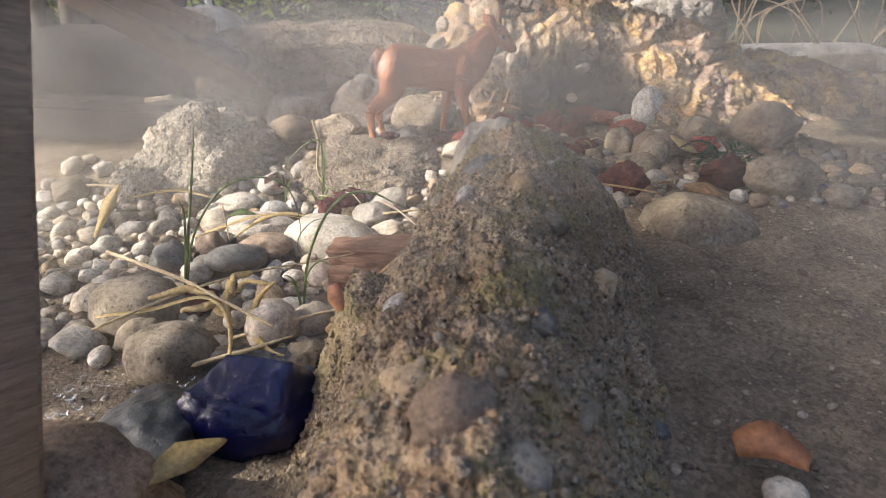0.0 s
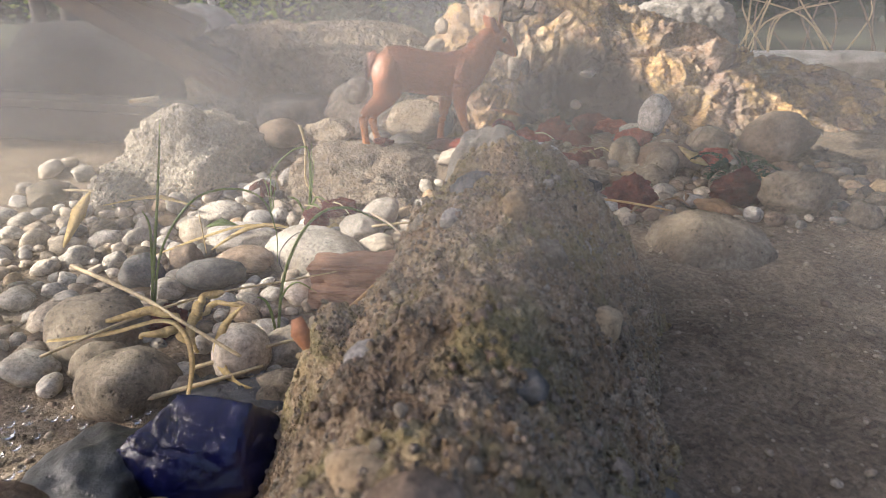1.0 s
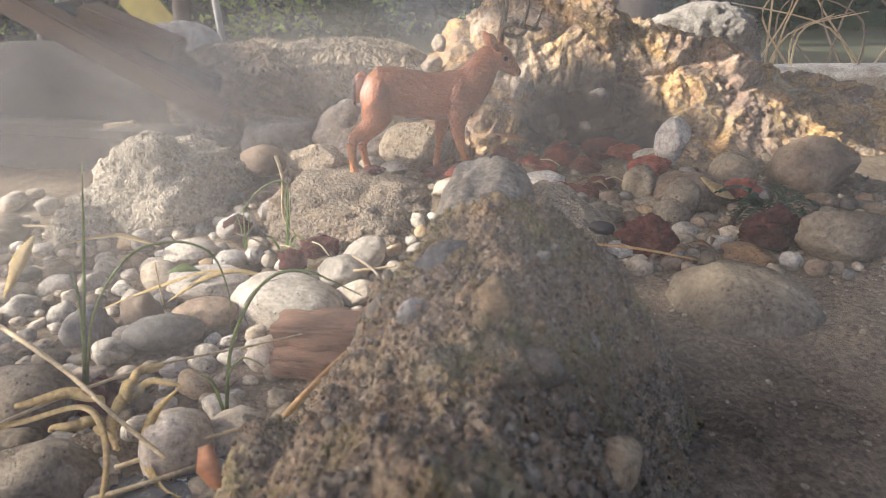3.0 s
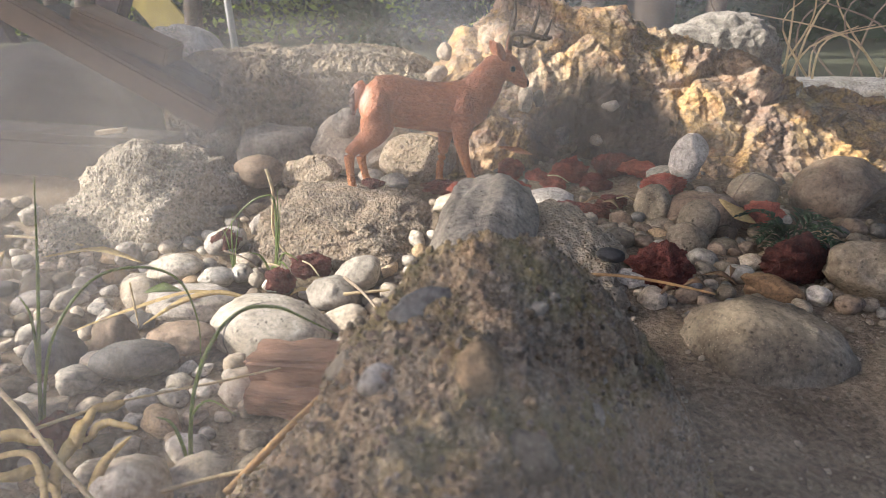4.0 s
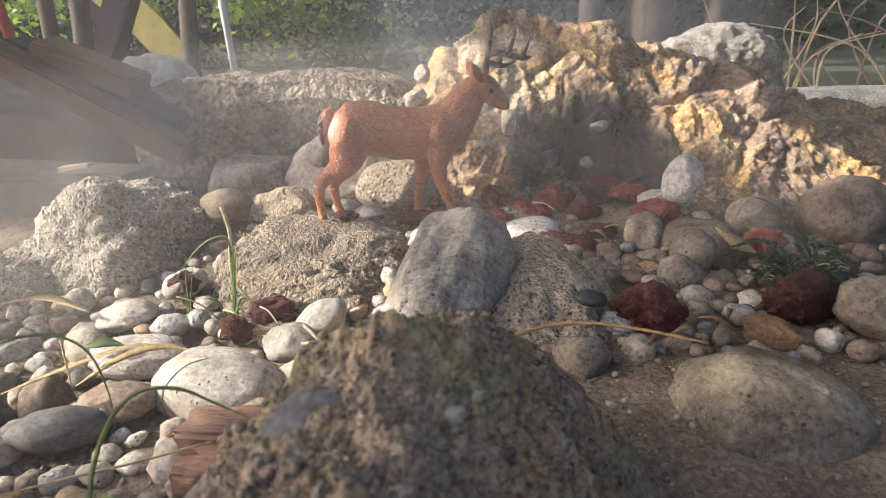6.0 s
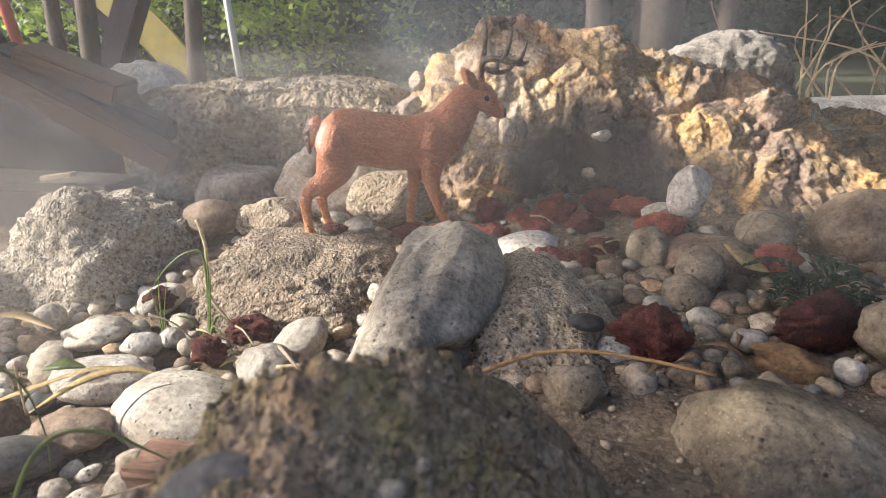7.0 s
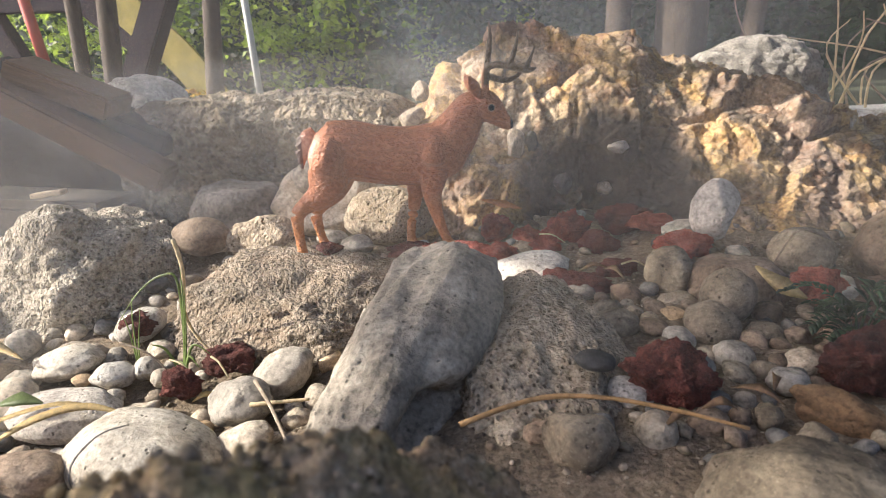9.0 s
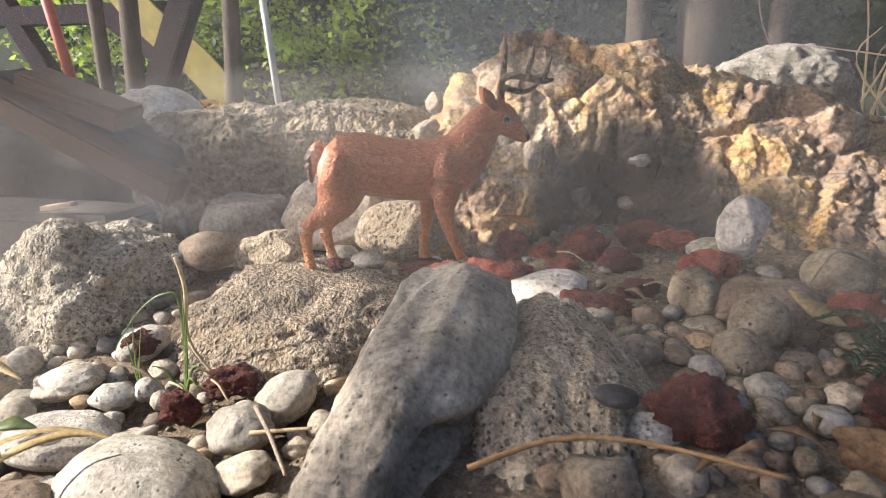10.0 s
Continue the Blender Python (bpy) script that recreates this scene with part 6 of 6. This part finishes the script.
smoke((-0.25, 0.300, 0.050), (0.34, 0.13), (0, 0, 6), 0.22, 6, 2, "thin grey smoke drifting over the pebbles")
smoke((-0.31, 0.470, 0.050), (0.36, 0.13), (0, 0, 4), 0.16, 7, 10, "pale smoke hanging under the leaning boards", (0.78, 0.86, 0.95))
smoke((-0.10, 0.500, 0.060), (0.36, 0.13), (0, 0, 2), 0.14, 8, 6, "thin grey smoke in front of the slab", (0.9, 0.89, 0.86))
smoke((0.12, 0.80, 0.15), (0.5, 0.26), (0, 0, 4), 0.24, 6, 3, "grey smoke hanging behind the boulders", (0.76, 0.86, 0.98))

# ---- pebbles and grit, last ----
TAKEN = [(o.matrix_basis.translation.x, o.matrix_basis.translation.y, max(o.dimensions.x, o.dimensions.y) * 0.42) for o in scene.objects if o.type == "MESH" and o.get("category") in ("stone", "rock", "glass", "wood") and not o.name.startswith("conglomerate")]
PEBBLES = []
for i in range(14):
    r = random.Random(700 + i)
    v, f = rock_shape((2.0, 2.0 * r.uniform(0.68, 0.95), 2.0 * r.uniform(0.5, 0.8)), 500 + i, sub=3, lump=0.24, rough=0.03, cuts=r.choice((0, 1, 2, 3, 4)))
    PEBBLES.append((v, f))
MESHES = [[mesh_from("pebble", v, f, m) for m in (M_PEBBLE, M_COBBLE, M_PALE, M_TAN, M_BLUEGREY, M_BROWN, M_OCHRE, M_DARK)] for v, f in PEBBLES]


def spread(area, sizes, rng, taken, overlap=0.8):
    """Stones thrown one after the other into an area, none on top of another."""
    (x0, x1), (y0, y1) = area
    made = []
    for r, tries in sizes:
        for _ in range(tries):
            x, y = rng.uniform(x0, x1), rng.uniform(y0, y1)
            k = r * rng.uniform(0.75, 1.25)
            if x > -0.1 and x < 0.1 and y < 0.26 and lump_z(x, y) > ground_z(x, y) - 0.002:
                continue
            if all((x - a) ** 2 + (y - b) ** 2 > ((k + c) * overlap) ** 2 for a, b, c in taken):
                taken.append((x, y, k))
                made.append((x, y, k))
    return made


rng = random.Random(77)
LEFT = spread(((-0.30, -0.02), (0.19, 0.43)), ((0.011, 60), (0.008, 260), (0.0058, 1100), (0.0042, 1800)), rng, TAKEN)
RIGHT = spread(((0.045, 0.30), (0.295, 0.405)), ((0.009, 8), (0.0068, 120), (0.005, 700), (0.0036, 1300)), rng, TAKEN)
BACK = spread(((-0.2, 0.26), (0.40, 0.52)), ((0.007, 18), (0.0045, 120), (0.003, 260)), rng, TAKEN)
ALL = sorted(LEFT + RIGHT + BACK, key=lambda s: -s[2] / (0.1 + s[1]))
for x, y, r in ALL[:300]:
    shelf = rng.choice(MESHES)
    pale = x < -0.02
    # Right-hand stones are browner, and picked darker to deepen the shade there.
    me = shelf[rng.choices(range(8), (4, 2, 5, 2, 1, 1, 1, 1) if pale else (1, 5, 0, 0.6, 0.3, 6, 0.4, 2))[0]]
    part("pebble", me, GROUND, Matrix.Translation((x, y, ground_z(x, y) + r * 0.28)) @ pose(0, 0, 0, rng.uniform(-25, 25), rng.uniform(-25, 25), rng.uniform(0, 360)) @ Matrix.Scale(r, 4))


def heap(name, spots, sub, materials, label, sink=0.3):
    """The small rest, as joined meshes."""
    shapes = [rock_shape((2.0, 2.0 * f, 1.3), 900 + i, sub=sub, lump=0.2, rough=0.0, cuts=1) for i, f in enumerate((0.7, 0.8, 0.9, 0.75, 0.85))]
    groups = [([], [], [0]) for _ in materials]
    for x, y, r in spots:
        vs, fs = rng.choice(shapes)
        verts, faces, n = rng.choice(groups)
        turn = np.array(Euler((rng.uniform(-0.5, 0.5), rng.uniform(-0.5, 0.5), rng.uniform(0, 6.28))).to_matrix())
        verts.append(vs @ turn.T * r + np.array((x, y, ground_at(x, y) + r * sink)))
        faces.append(fs + n[0])
        n[0] += len(vs)
    for (verts, faces, n), m in zip(groups, materials):
        if verts:
            ob = part(name, mesh_from(name, np.concatenate(verts), np.concatenate(faces), m), GROUND)
            tagged(ob, label, kind="stuff")


heap("small_pebbles", [s for s in ALL[300:] if s[0] < 0.0], 2, (M_PEBBLE, M_PALE, M_TAN, M_GREY), "small mixed river pebbles")
# Brown stones again, their dark mix adding to the right side's shade.
heap("small_pebbles", [s for s in ALL[300:] if s[0] >= 0.0], 2, (M_PEBBLE, M_COBBLE, M_BROWN, M_DARK), "small brown and grey river pebbles")
grit = []
for _ in range(9000):
    x, y = rng.uniform(-0.24, 0.26), rng.uniform(0.05, 0.46)
    r = rng.uniform(0.0003, 0.0008) * (1 + (rng.random() ** 10) * 2.0)
    grit.append((x, y, r))
heap("grit", grit, 1, (M_PEBBLE, M_COBBLE, M_COBBLE, M_BROWN), "coarse grit on the soil", 0.2)
